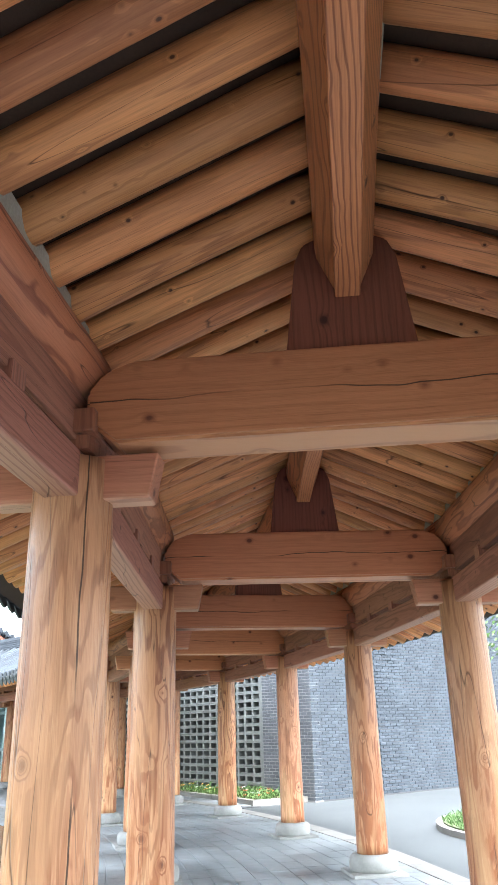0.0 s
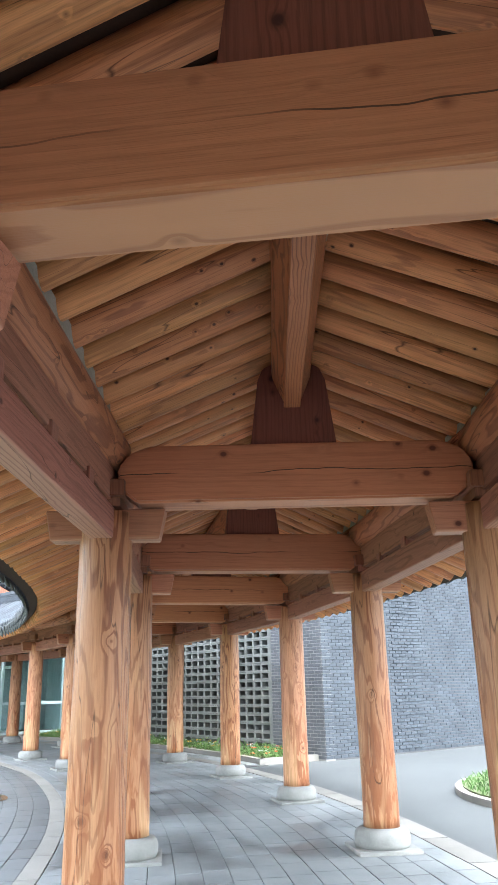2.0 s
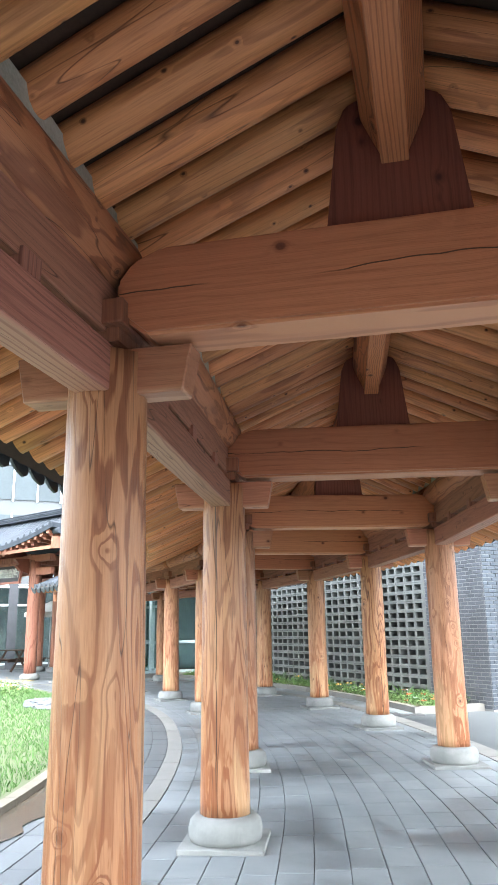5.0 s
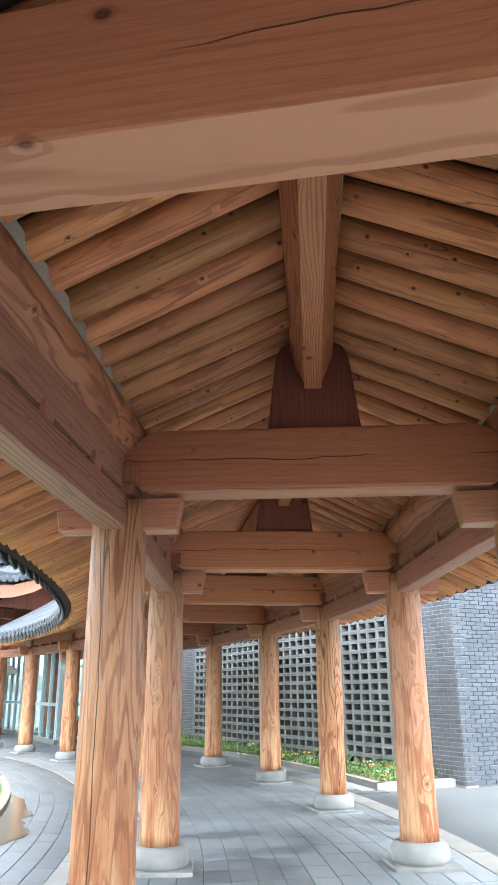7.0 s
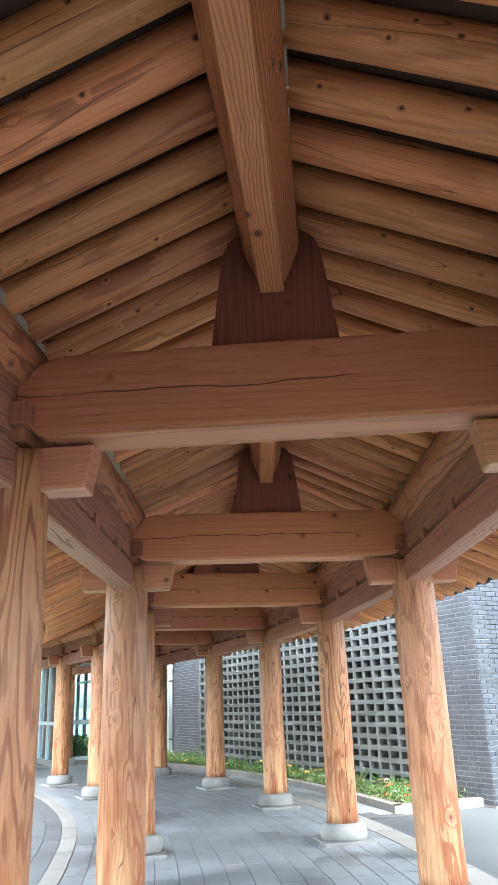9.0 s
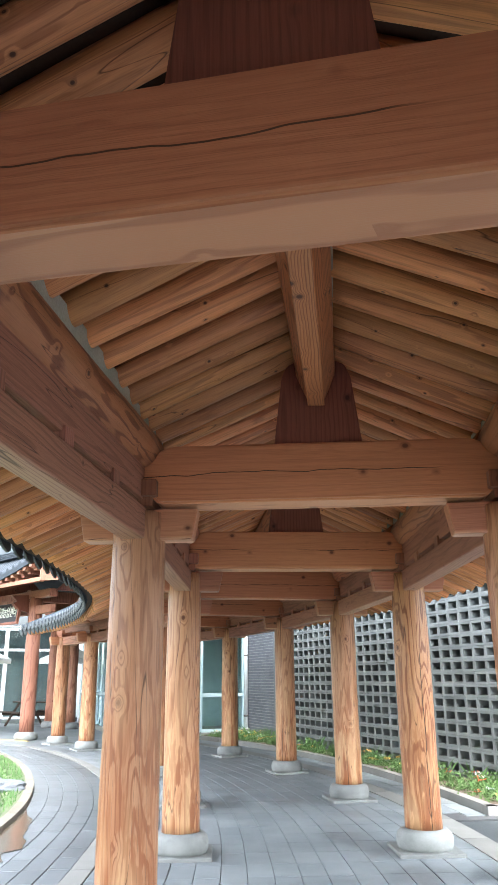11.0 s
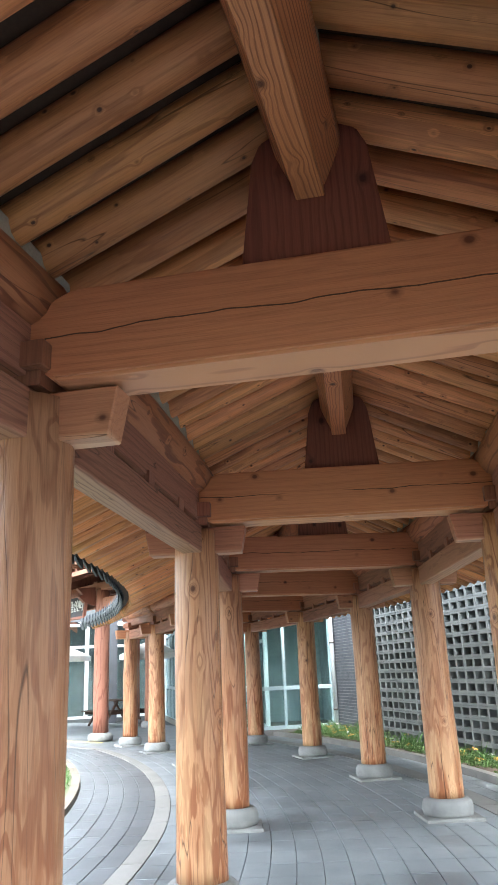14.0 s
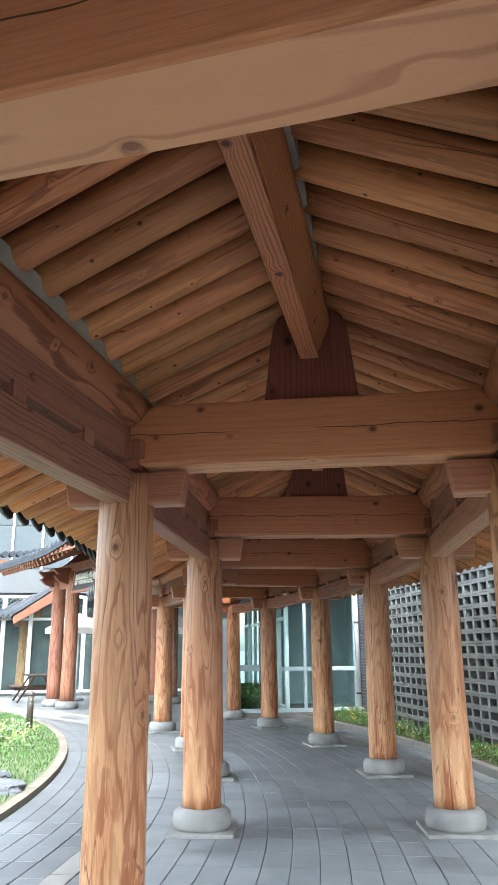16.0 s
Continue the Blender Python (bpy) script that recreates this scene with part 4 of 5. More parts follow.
def tree(p, h, seed):
    rnd = random.Random(seed)
    t = thing("tree", Matrix.Translation(p), "young leafy green tree by the road wall", "tree")
    bm = bmesh.new()
    lathe(bm, [(0.11 - 0.07 * i / 8, h * 0.6 * i / 8) for i in range(9)], 10, None, 0.03, seed)
    limbs = []
    for i in range(14):
        a, z = rnd.uniform(0, 6.28), h * rnd.uniform(0.3, 0.58)
        s_, e_ = Vector((0, 0, z)), Vector((math.cos(a), math.sin(a), 0)) * rnd.uniform(0.7, 1.4) + Vector((0, 0, z + rnd.uniform(0.6, 1.5)))
        m = aim(s_, e_)
        L = (e_ - s_).length
        lathe(bm, [(0.035, 0), (0.022, L * 0.5), (0.008, L)], 6, m)
        limbs += [s_.lerp(e_, f) for f in (0.45, 0.6, 0.75, 0.9, 1.0)]
    part("trunk", bm, grainy("grey_bark", (0.08, 0.065, 0.05), (0.17, 0.14, 0.11), 5, 0.9, 0.6, 40), t)
    vs, fs = [], []
    for c in limbs:
        for j in range(80):
            d = Vector((rnd.gauss(0, 0.26), rnd.gauss(0, 0.26), rnd.gauss(0, 0.2)))
            n = Vector((rnd.uniform(-1, 1), rnd.uniform(-1, 1), rnd.uniform(0, 1))).normalized()
            tt = n.orthogonal().normalized()
            o = n.cross(tt)
            w = rnd.uniform(0.03, 0.05)
            b = len(vs)
            cc = c + d
            vs += [cc - tt * w, cc + o * w * 0.5, cc + tt * w, cc - o * w * 0.5]
            fs.append((b, b + 1, b + 2, b + 3))
    me = bpy.data.meshes.new("crown")
    me.from_pydata([tuple(v) for v in vs], [], fs)
    me.materials.append(M_LEAF)
    cr = new("crown", me)
    cr.parent = t


tree(Vector((4.7, 9.9, -0.03)), 4.4, 4)

# ---- glass vestibule ----
GO = C0 + U * 12.5
VEST = 3.1
FO2 = GO - N * VEST


def glazing(o, u, cuts, z0, z1, mids, label, group, frame_mat=None, w=0.06, glass=True):
    """Frames and panes along a wall line; cuts are the posts."""
    fm = frame_mat or M_FRAME
    win = thing("glazed_front", on_wall(o, u, 0), label, "glazing", group)
    for s in cuts:
        bm = bmesh.new()
        box(bm, (w, 0.10, z1 - z0), pose(s, 0, (z0 + z1) / 2), 0.004)
        part("post", bm, fm, win)
    for a, b in zip(cuts, cuts[1:]):
        for z in (z0 + 0.03, *mids, z1 - 0.03):
            bm = bmesh.new()
            box(bm, (b - a - w, 0.08, 0.085), pose((a + b) / 2, 0, z), 0.004)
            part("rail", bm, fm, win)
        edges = [z0 + 0.06, *mids, z1 - 0.06]
        if glass:
            for za, zb in zip(edges, edges[1:]):
                bm = bmesh.new()
                box(bm, (b - a - w, 0.012, zb - za - 0.03), pose((a + b) / 2, 0.01, (za + zb) / 2))
                g = part("pane", bm, M_GLASS, win)
                g.visible_shadow = False
    return win


glazing(FO2, N, [0.0, 1.02, 1.90, 3.06], 0.13, 2.72, [1.03], "pale green framed glass side of the entrance vestibule", "vestibule fronts")
glazing(FO2 + U * 9.0, -U, [0.0, 1.0, 2.0, 3.0, 4.0, 5.0, 6.0, 7.0, 8.0, 8.95], 0.05, 2.72, [1.03], "pale green framed glass front of the entrance hall", "vestibule fronts")
bm = bmesh.new()
box(bm, (0.34, 0.34, 2.75), pose(0, 0, 1.39), 0.01)
tagged(part("corner_post", bm, grainy("blue_grey_cladding", (0.25, 0.32, 0.35), (0.34, 0.41, 0.44), 1, 0.5, 0.05, 30), None, "thick blue grey clad corner post of the glass vestibule", Matrix.Translation(FO2 + U * 0.14 + N * 0.16) @ Matrix.Rotation(math.radians(45), 4, "Z")), "", "post")
p = [FO2 - N * 0.08 - U * 0.05, GO + N * 0.3 - U * 0.05, GO + N * 6 + U * 9, FO2 - N * 0.08 + U * 9]
slab("plinth", [(v.x, v.y) for v in p], -0.1, 0.12, M_STRIP, "pale stone plinth and floor of the glass vestibule", kind="structure")
slab("ceiling", [(v.x, v.y) for v in p], 2.76, 3.5, M_PANEL, "pale panel fascia and roof of the glass vestibule", kind="structure")
# inner wall and doors that show through the glass
IO = FO2 + U * 3.2 + N * 3.6
wall_box("wall_inner", IO + U * 6, -U, 0, 9, 0.12, 2.76, 0.2, M_LIGHTWALL, "dim grey inner wall of the vestibule")
wall_box("wall_inner", GO + U * 2.6 - N * 3.0, N, 1.6, 6.0, 0.12, 2.76, 0.2, M_LIGHTWALL, "dim grey inner wall beside the inner doors")
glazing(GO + U * 2.5 - N * 2.9, N, [0.0, 0.8, 1.6], 0.13, 2.5, [1.03], "white framed inner doors behind the vestibule glass", "inner doors", M_WHITE)

pipe = thing("downpipe", Matrix.Translation(C0 + U * 12.12 - N * 0.09), "round grey downpipe fixed to the brick wall", "downpipe")
bm = bmesh.new()
lathe(bm, [(0.05, 0.14), (0.05, 4.6)], 16)
part("pipe", bm, M_PIPE, pipe, smooth=True)
for z in (0.5, 2.0, 3.5):
    bm = bmesh.new()
    lathe(bm, [(0.058, z), (0.058, z + 0.04)], 16)
    part("clamp", bm, M_STEEL, pipe)
bm = bmesh.new()
box(bm, (0.2, 0.2, 0.12), pose(0, 0, 0.16), 0.01)
part("footing", bm, M_GRANITE, pipe)

# white framed screens standing inside the hall
for d, s0, nn in ((1.6, 0.6, 7),):
    glazing(FO2 + U * (s0 + nn * 0.95) + N * d, -U, [0.95 * i for i in range(nn + 1)], 0.13, 2.72, [2.15], "white framed glazed screen inside the entrance hall", "hall screens", M_WHITE, 0.09, glass=False)

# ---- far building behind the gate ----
# dark colour stands in for the dim rooms behind the far doors
M_FARDARK = grainy("far_interior_shade", (0.06, 0.066, 0.07), (0.12, 0.13, 0.132), 2.5, 0.7, 0.1, 8)
BO = FO2 + U * 9.0
BU = N   # seen face looks towards the lawn; it runs back along -N
facade_o = BO - N * 14.0
wall_box("wall_far", facade_o, N, 0.0, 14.0, 3.3, 12.0, 0.3, M_PANEL, "pale clad upper wall of the far building")
wall_box("wall_far", facade_o, N, 0.0, 14.0, -0.1, 3.3, 0.1, M_FARDARK, "flat wall coloured dark for the dim ground floor of the far building", -0.9)
glazing(facade_o, N, [0.1 + 0.86 * i for i in range(17)], 0.15, 3.2, [2.45], "white framed glass doors of the far building", "far doors", M_WHITE, 0.13)
wall_box("wall_far", facade_o, N, 11.95, 12.3, -0.1, 3.3, 0.2, M_BRICK, "grey brick pier between the far doors", 0.06)
M_SKYGLASS = grainy("pale_reflecting_glass", (0.034, 0.046, 0.055), (0.05, 0.066, 0.075), 0.5, 0.4, 0.02, 10, 0.4)
for j in range(3):
    win = thing("window", on_wall(facade_o, N, 0), "wide pale window band with white mullions on the far building", "window", "far window bands")
    z0 = 4.1 + j * 2.6
    for i in range(15):
        bm = bmesh.new()
        box(bm, (0.07, 0.12, 2.1), pose(0.0 + i * 0.98 + 0.1, -0.05, z0 + 1.0))
        part("mullion", bm, M_WHITE, win)
    for i in range(14):
        for za, zb in ((0.02, 1.38), (1.45, 1.98)):
            bm = bmesh.new()
            box(bm, (0.90, 0.03, zb - za), pose(0.59 + i * 0.98, -0.02, z0 + (za + zb) / 2))
            part("pane", bm, M_SKYGLASS, win)

# ---- gate and the gallery beyond ----
GATE = at_ring(23.2, 10.0) @ Matrix()


def gate():
    W, D, ZE, ZR = 3.9, 2.95, 3.62, 5.12
    flare = lambda x, y: y * (1 + (0.20 if y < 0 else -0.22) * x / D)
    for x, y in ((-1.5, -1.6), (-1.5, 1.35), (1.5, -1.6), (1.5, 1.35), (-1.5, 2.45), (1.5, 2.45)):
        bm = bmesh.new()
        lathe(bm, [(0.19 - 0.015 * i / 8, 0.19 + 3.35 * i / 8) for i in range(9)], 24, None, 0.012, x + y)
        ob = part("column", bm, W_GATE, None, "tall round reddish log column of the gate on a granite base", GATE @ pose(x, y, 0))
        tagged(ob, "", "column", "gate columns")
        base = thing("column_base", GATE @ pose(x, y, 0), "rounded grey granite base of a gate column", "column base", "gate column bases")
        bm = bmesh.new()
        lathe(bm, [(0.28, 0.0), (0.30, 0.06), (0.29, 0.13), (0.24, 0.18), (0.19, 0.188)], 24)
        part("base_stone", bm, M_GRANITE, base)
    for x in (-1.5, 1.5):
        for z, h, w in ((3.2, 0.22, 0.16), (3.6, 0.20, 0.24)):
            bm = bmesh.new()
            box(bm, (w, 5.6, h), pose(x, 0.3, z), 0.02)
            tagged(part("gate_beam", bm, W_GATE, None, "long red brown beam of the gate", GATE), "", "beam", "gate beams")
        for y in (-1.35, 1.35, 2.5):
            bm = bmesh.new()
            sgn = -1 if x < 0 else 1
            prism(bm, [(-0.1, 3.08), (0.40, 3.22), (0.55, 3.36), (0.45, 3.42), (0.60, 3.56), (-0.1, 3.62)], 0.14, pose(0, 0, 0, 0, 0, 0 if sgn > 0 else 180))
            bmesh.ops.recalc_face_normals(bm, faces=bm.faces[:])
            tagged(part("carved_bracket", bm, W_POST, None, "dark red carved bracket at a gate column head", GATE @ pose(x, y, 0)), "", "bracket", "gate brackets")
    for y in (-1.35, 1.35):
        bm = bmesh.new()
        box(bm, (3.2, 0.22, 0.3), pose(0, y, 3.6), 0.02)
        tagged(part("gate_beam", bm, W_GATE, None, "heavy red brown cross beam of the gate", GATE), "", "beam", "gate beams")
    roof_ = thing("gate_roof", GATE, "curved grey tiled gable roof of the gate", "roof")
    for sgn in (-1, 1):
        # curved slope: points from ridge to eave
        prof = [(0.0, ZR), (0.7, ZR - 0.52), (1.5, ZR - 0.95), (2.3, ZR - 1.25), (D + 0.2, ZE + 0.06)]
        bm = bmesh.new()
        up = lambda y: (0.55 if y < 0 else 0.0) * (abs(y) / W) ** 2.2
        ys = np.linspace(-W, W, 17)
        rows = [[(bm.verts.new((sgn * x, flare(x, y), z + up(y) * x / D)), bm.verts.new((sgn * x, flare(x, y), z - 0.12 + up(y) * x / D))) for x, z in prof] for y in ys]
        for a, b in zip(rows, rows[1:]):
            for i in range(len(prof) - 1):
                bm.faces.new((a[i][0], a[i + 1][0], b[i + 1][0], b[i][0]))
                bm.faces.new((a[i][1], b[i][1], b[i + 1][1], a[i + 1][1]))
            bm.faces.new((a[-1][0], a[-1][1], b[-1][1], b[-1][0]))
        for rr in (rows[0], rows[-1]):
            for i in range(len(prof) - 1):
                bm.faces.new((rr[i][0], rr[i + 1][0], rr[i + 1][1], rr[i][1]))
        bmesh.ops.recalc_face_normals(bm, faces=bm.faces[:])
        part("roof_bed", bm, M_TILE, roof_)
        bm = bmesh.new()
        for y in np.arange(-W + 0.1, W, 0.245):
            prev = None
            for x, z in prof:
                row = [bm.verts.new((sgn * x, flare(x, y) + 0.075 * math.cos(t), z + up(y) * x / D + 0.085 * math.sin(t))) for t in (math.pi * v / 5 for v in range(6))]
                if prev:
                    for v in range(5):
                        bm.faces.new((prev[v], prev[v + 1], row[v + 1], row[v])).smooth = True
                prev = row
            bm.faces.new(prev)
        bmesh.ops.recalc_face_normals(bm, faces=bm.faces[:])
        part("cover_tiles", bm, M_TILE, roof_)
        for lo, hi, drop, mat in ((1.5, D + 0.02, 0.17, W_GATE), (2.2, D + 0.16, 0.10, W_GATE)):
            for y in np.arange(-W + 0.2, W - 0.1, 0.24):
                z1 = ZR - 0.95 - (lo - 1.5) * 0.4
                bm = bmesh.new()
                a = Vector((sgn * lo, flare(lo, y), (ZR - 0.95 if lo < 2 else ZR - 1.22) - drop))
                b = Vector((sgn * hi, flare(hi, y), ZE - drop + 0.04 + up(y)))
                box(bm, (0.10, 0.10, (b - a).length), aim(a, b) @ pose(0, 0, (b - a).length / 2))
                part("rafter", bm, mat, roof_)
        bm = bmesh.new()
        box(bm, (0.04, 2 * W - 0.2, 0.09), pose(sgn * (D + 0.1), -0.8, ZE + 0.0))
        part("eave_board", bm, W_GATE, roof_)
        for y in (-W - 0.02, W + 0.02):
            bm = bmesh.new()
            out = [(sgn * x, z - 0.1 + 0.28 * x / D) for x, z in prof] + [(sgn * x, z - 0.42 + 0.28 * x / D) for x, z in prof[::-1]]
            prism(bm, out, 0.06)
            for v in bm.verts:
                v.co.y += flare(abs(v.co.x), y)
            bmesh.ops.recalc_face_normals(bm, faces=bm.faces[:])
            part("barge_board", bm, W_ORANGE, roof_, "broad orange brown barge board")
            bm = bmesh.new()
            for i in range(14):
                x = 0.1 + i * (D - 0.1) / 13
                z = float(np.interp(x, [a[0] for a in prof], [a[1] for a in prof])) + 0.28 * x / D
                lathe(bm, [(0.085, -0.14), (0.085, 0.14)], 10, pose(sgn * x, flare(x, y), z + 0.05, 90, 0, 0))
            part("edge_tiles", bm, M_TILE, roof_, "round edge tiles")
    for j in range(4):
        bm = bmesh.new()
        box(bm, (0.34 - 0.03 * j, 2 * W - 0.1, 0.05), pose(0, 0, ZR + 0.1 + j * 0.06), 0.01)
        part("ridge_tiles", bm, M_TILE, roof_)
    for y in (-W + 0.05, W - 0.05):
        bm = bmesh.new()
        prism(bm, [(-0.16, ZR + 0.1), (0.16, ZR + 0.1), (0.12, ZR + 0.5), (0.0, ZR + 0.62), (-0.12, ZR + 0.5)], 0.09, pose(0, y, 0))
        part("ridge_end", bm, M_TILE_DARK, roof_)
    for sgn in (-1, 1):
        bm = bmesh.new()
        prism(bm, [(-1.5, 3.65), (1.5, 3.65), (0.2, ZR - 0.3), (-0.2, ZR - 0.3)], 0.08, pose(0, sgn * 2.6, 0))
        bmesh.ops.recalc_face_normals(bm, faces=bm.faces[:])
        tagged(part("gable_panel", bm, W_POST, None, "dark red timber panel in the gate gable", GATE), "", "panel", "gable panels")
    # sign board: reads towards the lawn
    S = GATE @ pose(-1.85, -0.55, 3.15, 0, 0, -90) @ pose(0, 0, 0, -8, 0, 0)
    sign = thing("sign_board", S, "grey framed dark slate wooden name board with white writing", "sign")
    bm = bmesh.new()
    box(bm, (1.6, 0.05, 0.50), None, 0.004)
    part("board", bm, M_SIGN, sign)
    for w, h, x, z in ((1.72, 0.06, 0, 0.28), (1.72, 0.06, 0, -0.28), (0.06, 0.50, 0.83, 0), (0.06, 0.50, -0.83, 0)):
        bm = bmesh.new()
        box(bm, (w, 0.08, h), pose(x, -0.01, z), 0.008)
        part("frame", bm, W_TIE, sign)
    cu = bpy.data.curves.new("writing", "FONT")
    cu.body = "평택생명농업센터"
    cu.size, cu.extrude, cu.align_x, cu.align_y = 0.215, 0.006, "CENTER", "CENTER"
    wr = new("writing", cu)
    cu.materials.append(M_FABRIC)
    wr.parent = sign
    wr.matrix_local = pose(0, -0.035, 0, 90, 0, 0)
    wr.scale = (0.95, 1.5, 1)


W_GATE = wood("reddish_gate_log", (0.34, 0.14, 0.072), (0.20, 0.068, 0.032), (0.09, 0.03, 0.015), 50, 0.022, rough=0.5)
W_ORANGE = wood("orange_barge_pine", (0.31, 0.125, 0.066), (0.21, 0.075, 0.038), (0.12, 0.04, 0.02), 30, 0.01, pith=(0.3, 0.2), rough=0.55)
gate()

# last frame of the near gallery, and the gallery beyond the gate
for r in (R_IN, R_OUT):
    column(8.7, r, seed=seed)
    seed += 1
crossbeam(8.7)
for r in (R_IN, R_OUT):
    a, b = ring(r, 8), ring(r, 8.75)
    plank_between("tie_beam", a + Vector((0, 0, 2.325)), b + Vector((0, 0, 2.325)), 0.14, 0.19, W_TIE, "squared pale pine tie beam between two column heads", "tie beam", "tie beams", 0.012)
    plank_between("purlin_plank", a + Vector((0, 0, 2.60)), b + Vector((0, 0, 2.60)), 0.10, 0.17, W_PLANK, "narrow pine plank under the round purlin", "purlin plank", "purlin planks", 0.006)
    log_between("purlin", a + Vector((0, 0, 2.79)), b + Vector((0, 0, 2.79)), 0.135, W_PURLIN, "round pine purlin log with swirling grain along the column line", "purlin", "purlins", seed=r)
R_IN, R_MID, R_OUT = R_IN + 1.7, R_MID + 1.7, R_OUT + 1.7
SLOPE, RIDGE_Z = 0.62, 3.62
RAFTER_MESH.clear()
for k in (12.65, 13.65, 14.65, 15.65):
    for r in (R_IN, R_OUT):
        column(k, r, seed=seed)
        seed += 1
    crossbeam(k)
for k in (12.65, 13.65, 14.65):
    bay(k, k)
rafters(12.2, 16.2, 7)
roof(12.2, 16.2, "far_gallery_roof")
for k in (12.17,):
    for side in (-1, 1):
        bm = bmesh.new()
        zt = RIDGE_Z + 0.3
        out = [(0, zt), (side * (EAVE + 0.1), zt - SLOPE * (EAVE + 0.1)), (side * (EAVE + 0.1), zt - SLOPE * (EAVE + 0.1) - 0.22), (0, zt - 0.42)]
        prism(bm, out, 0.05)
        bmesh.ops.recalc_face_normals(bm, faces=bm.faces[:])
        tagged(part("barge_board", bm, W_ORANGE, None, "broad orange barge board closing a gallery roof end", at_ring(R_MID, k)), "", "barge board", "gallery barge boards")
R_IN, R_MID, R_OUT = R_IN - 1.7, R_MID - 1.7, R_OUT - 1.7

# paving beyond the lawn and marks on it
bm = bmesh.new()
curved_strip(bm, 20.4, 25.5, 8.66, 15.5, -0.2, -0.004, 0.2)
tagged(part("pavement", bm, M_PAVER, None, "grey paved forecourt under the gate"), "", "pavement", kind="structure")
for a, b, mat, nm in ((ring(21.0, 8.66), ring(20.35, 11.6), M_STRIP, "pale granite strip across the forecourt"), (ring(21.6, 9.2), ring(20.75, 11.6), M_YELLOW, "faded yellow line on the forecourt")):
    d = (b - a)
    nrm = Vector((-d.y, d.x, 0)).normalized() * (0.08 if mat is M_STRIP else 0.04)
    slab("ground_strip", [a - nrm, b - nrm, b + nrm, a + nrm], -0.05, 0.004, mat, nm, kind="structure")


# umbrellas and picnic tables before the far building
def picnic_table(m):
    t = thing("picnic_table", m, "dark brown wooden picnic table with benches by the far doors", "picnic table", "picnic tables")
    wood_ = M_BOARD
    for i in range(5):
        bm = bmesh.new()
        box(bm, (0.13, 1.6, 0.035), pose(-0.29 + 0.145 * i, 0, 0.74), 0.004)
        part("top_board", bm, wood_, t)
    for x in (-0.68, 0.68):
        for dx in (-0.07, 0.07):
            bm = bmesh.new()
            box(bm, (0.13, 1.6, 0.035), pose(x + dx, 0, 0.44), 0.004)
            part("seat_board", bm, wood_, t)
    for y in (-0.6, 0.6):
        for sgn in (-1, 1):
            bm = bmesh.new()
            box(bm, (0.05, 0.09, 0.85), pose(sgn * 0.42, y, 0.36, 0, -sgn * 32, 0), 0.004)
            part("leg", bm, wood_, t)
        bm = bmesh.new()
        box(bm, (1.5, 0.05, 0.09), pose(0, y + 0.06, 0.38), 0.004)
        part("brace", bm, wood_, t)


def parasol(m):
    t = thing("parasol", m, "open white patio parasol on a pole", "parasol", "parasols")
    bm = bmesh.new()
    lathe(bm, [(0.025, 0), (0.025, 2.5)], 10)
    part("pole", bm, M_PIPE, t)
    bm = bmesh.new()
    vs = [bm.verts.new((1.0 * math.cos(a), 1.0 * math.sin(a), 2.1)) for a in np.linspace(0, 2 * math.pi, 8, endpoint=False)]
    vb = [bm.verts.new((1.0 * math.cos(a), 1.0 * math.sin(a), 1.95)) for a in np.linspace(0, 2 * math.pi, 8, endpoint=False)]
    c = bm.verts.new((0, 0, 2.55))
    for i in range(8):
        bm.faces.new((vs[i], vs[(i + 1) % 8], c))
        bm.faces.new((vb[i], vb[(i + 1) % 8], vs[(i + 1) % 8], vs[i]))
    part("canopy", bm, M_FABRIC, t)
    bm = bmesh.new()
    lathe(bm, [(0.25, 0.0), (0.25, 0.07), (0.05, 0.10)], 16)
    part("foot", bm, M_GRANITE, t)


for i, s_ in enumerate((2.2, 4.9, 9.3, 12.2)):
    p_ = facade_o + N * s_ + Vector((0.7071, -0.7071, 0)) * 1.9
    picnic_table(Matrix.Translation(p_) @ pose(0, 0, 0, 0, 0, 45 + i * 7))
    parasol(Matrix.Translation(p_ + Vector((0.7071, -0.7071, 0)) * -0.0 + N * 1.1))


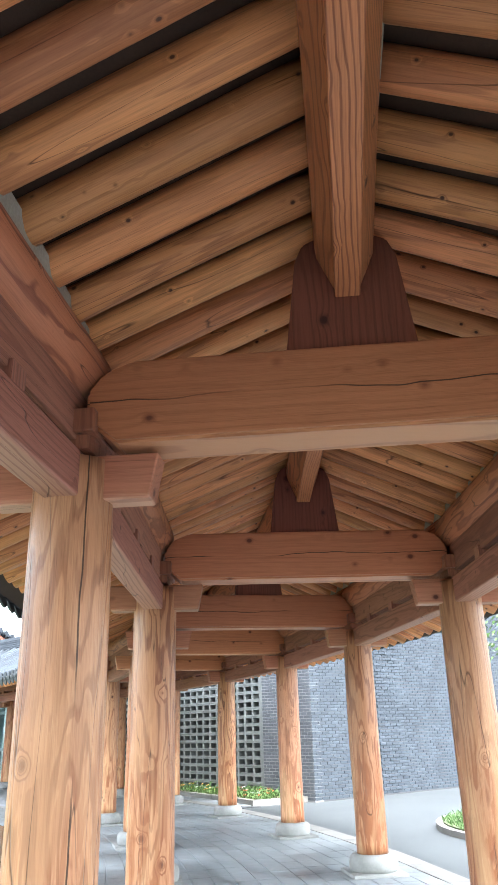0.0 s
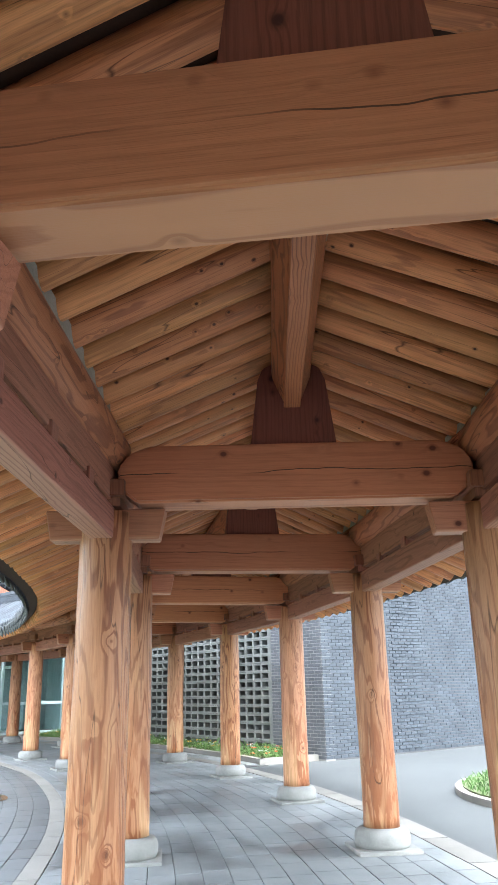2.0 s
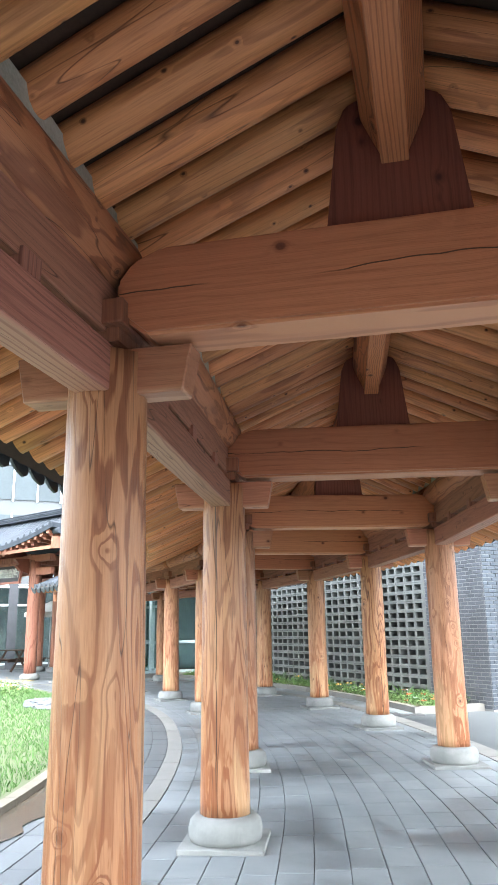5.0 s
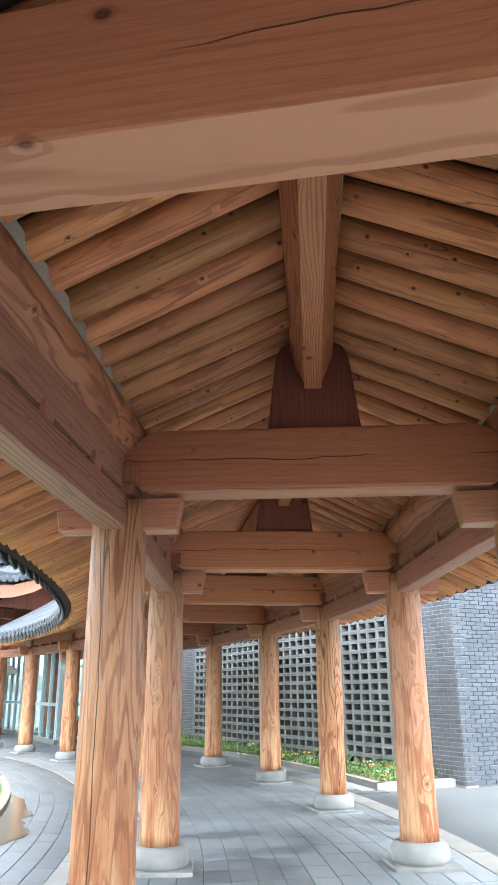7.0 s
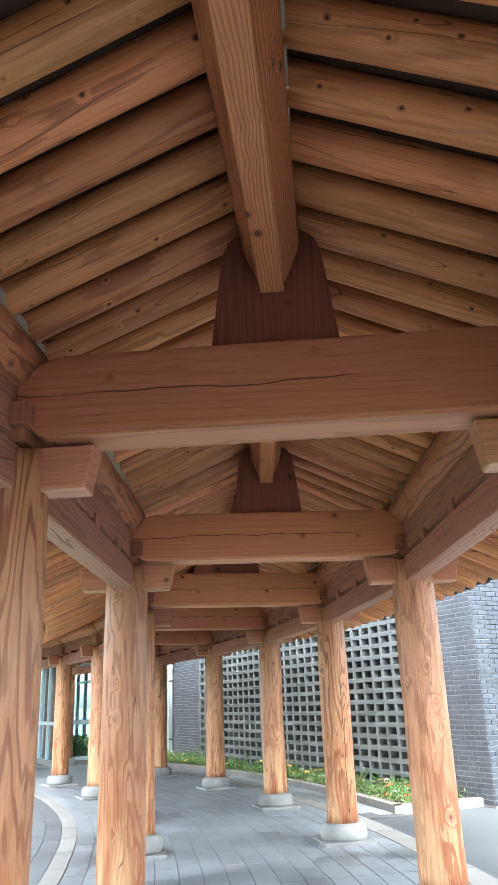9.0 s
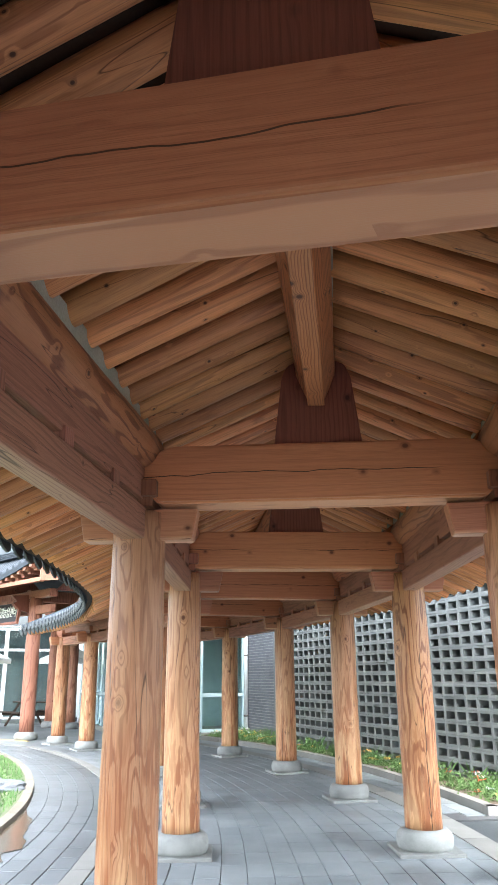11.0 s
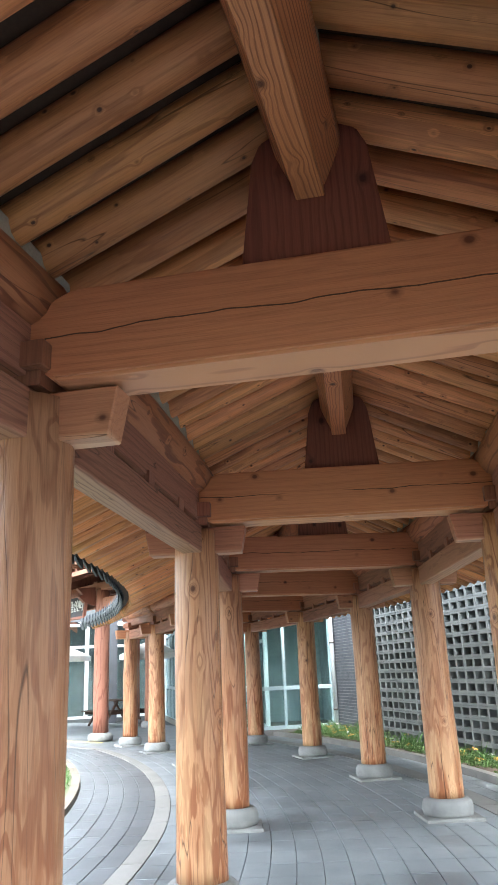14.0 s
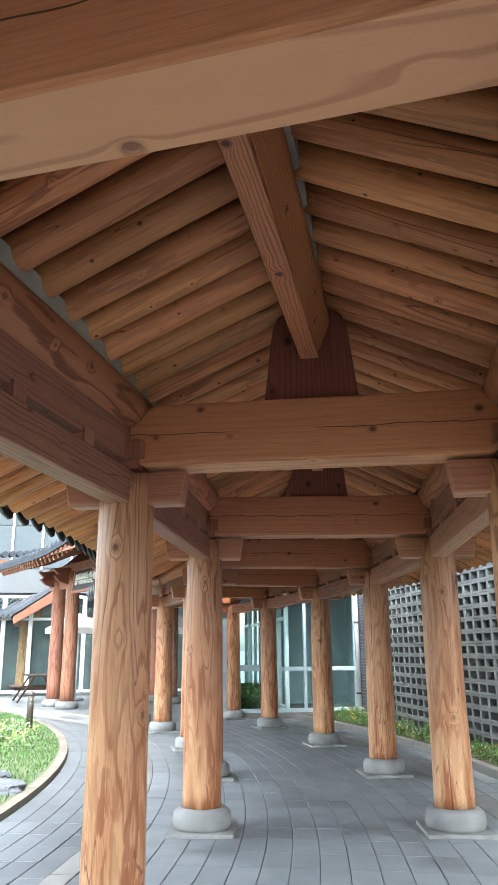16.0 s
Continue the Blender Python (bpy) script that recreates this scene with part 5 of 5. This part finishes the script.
# ---- pavers, bricks, blocks ----
def paver_mesh(w, l, mat):
    bm = bmesh.new()
    x, y, e = w / 2, l / 2, 0.004
    top = [bm.verts.new(p) for p in ((-x + e, -y + e, 0.0), (x - e, -y + e, 0.0), (x - e, y - e, 0.0), (-x + e, y - e, 0.0))]
    rim = [bm.verts.new(p) for p in ((-x, -y, -0.004), (x, -y, -0.004), (x, y, -0.004), (-x, y, -0.004))]
    low = [bm.verts.new(p) for p in ((-x, -y, -0.02), (x, -y, -0.02), (x, y, -0.02), (-x, y, -0.02))]
    bm.faces.new(top)
    for a, b in ((rim, top), (low, rim)):
        for i in range(4):
            j = (i + 1) % 4
            bm.faces.new((a[i], a[j], b[j], b[i]))
    me = bpy.data.meshes.new("paver")
    bm.to_mesh(me)
    bm.free()
    me.materials.append(mat)
    return me


def pave(r0, r1, k0, k1, rows, length, mat, label, singles, near):
    w = (r1 - r0) / rows
    me = paver_mesh(w - 0.005, length - 0.003, mat)
    me2 = me
    places = []
    for i in range(rows):
        r = r0 + w * (i + 0.5)
        dk = length / (r * BAY)
        k = k0 + (0.5 if i % 2 else 1.0) * dk + random.uniform(0, 0.01)
        while k < k1:
            wide = float((ring(r + w / 2, k) - ring(r - w / 2, k)).length / w)
            fit_ = float((ring(r, k + dk / 2) - ring(r, k - dk / 2)).length / length)
            a, b = ring(r, k - dk / 2), ring(r, k + dk / 2)
            m = Matrix.Translation(ring(r, k, random.uniform(-0.0015, 0.0015))) @ Matrix.Rotation(math.atan2(b.y - a.y, b.x - a.x) - math.pi / 2, 4, "Z") @ Matrix.Diagonal((wide, fit_, 1, 1))
            places.append(m)
            k += dk
    c = ring((r0 + r1) / 2, near)
    places.sort(key=lambda m: (m.translation - c).length)
    holder = thing("paving", Matrix(), label, "paving", kind="structure")
    for m in places[:singles]:
        b = new("paver", me)
        b.parent = holder
        b.matrix_local = m
    joined("pavers", me, places[singles:], mat, label, parent=holder)


brickwork(FO, FU, 10.87, 12.5, 0.0, 4.4, M_BRICK, "dark grey bricks in running bond with pale joints", 300, 0.005)
brickwork(FO, FU, 0.0, 2.18, 0.0, 4.4, M_BRICK, "dark grey bricks in running bond with pale joints", 0, 0.005)
brickwork(C0, N, 0.0, 11.0, 0.0, 4.4, M_BRICK_PALE, "slate grey bricks of the road wall with a ribbed band", 300, relief=(2.02, 2.96))
block_lattice()
pave(21.13, 24.36, K0, K1, 16, 0.40, M_PAVER, "blue grey rectangular pavers laid along the curved walk", 300, 3.6)
pave(WALK_IN + 0.005, 20.95, K0, K1 + 1.0, 5, 0.40, M_WETPAVER, "wet grey pavers of the curved garden walk", 200, 3.5)
pave(24.63, 25.08, 4.56, PK1, 2, 0.40, M_PAVER, "blue grey pavers between the kerb strip and the planting bed", 60, 4.6)
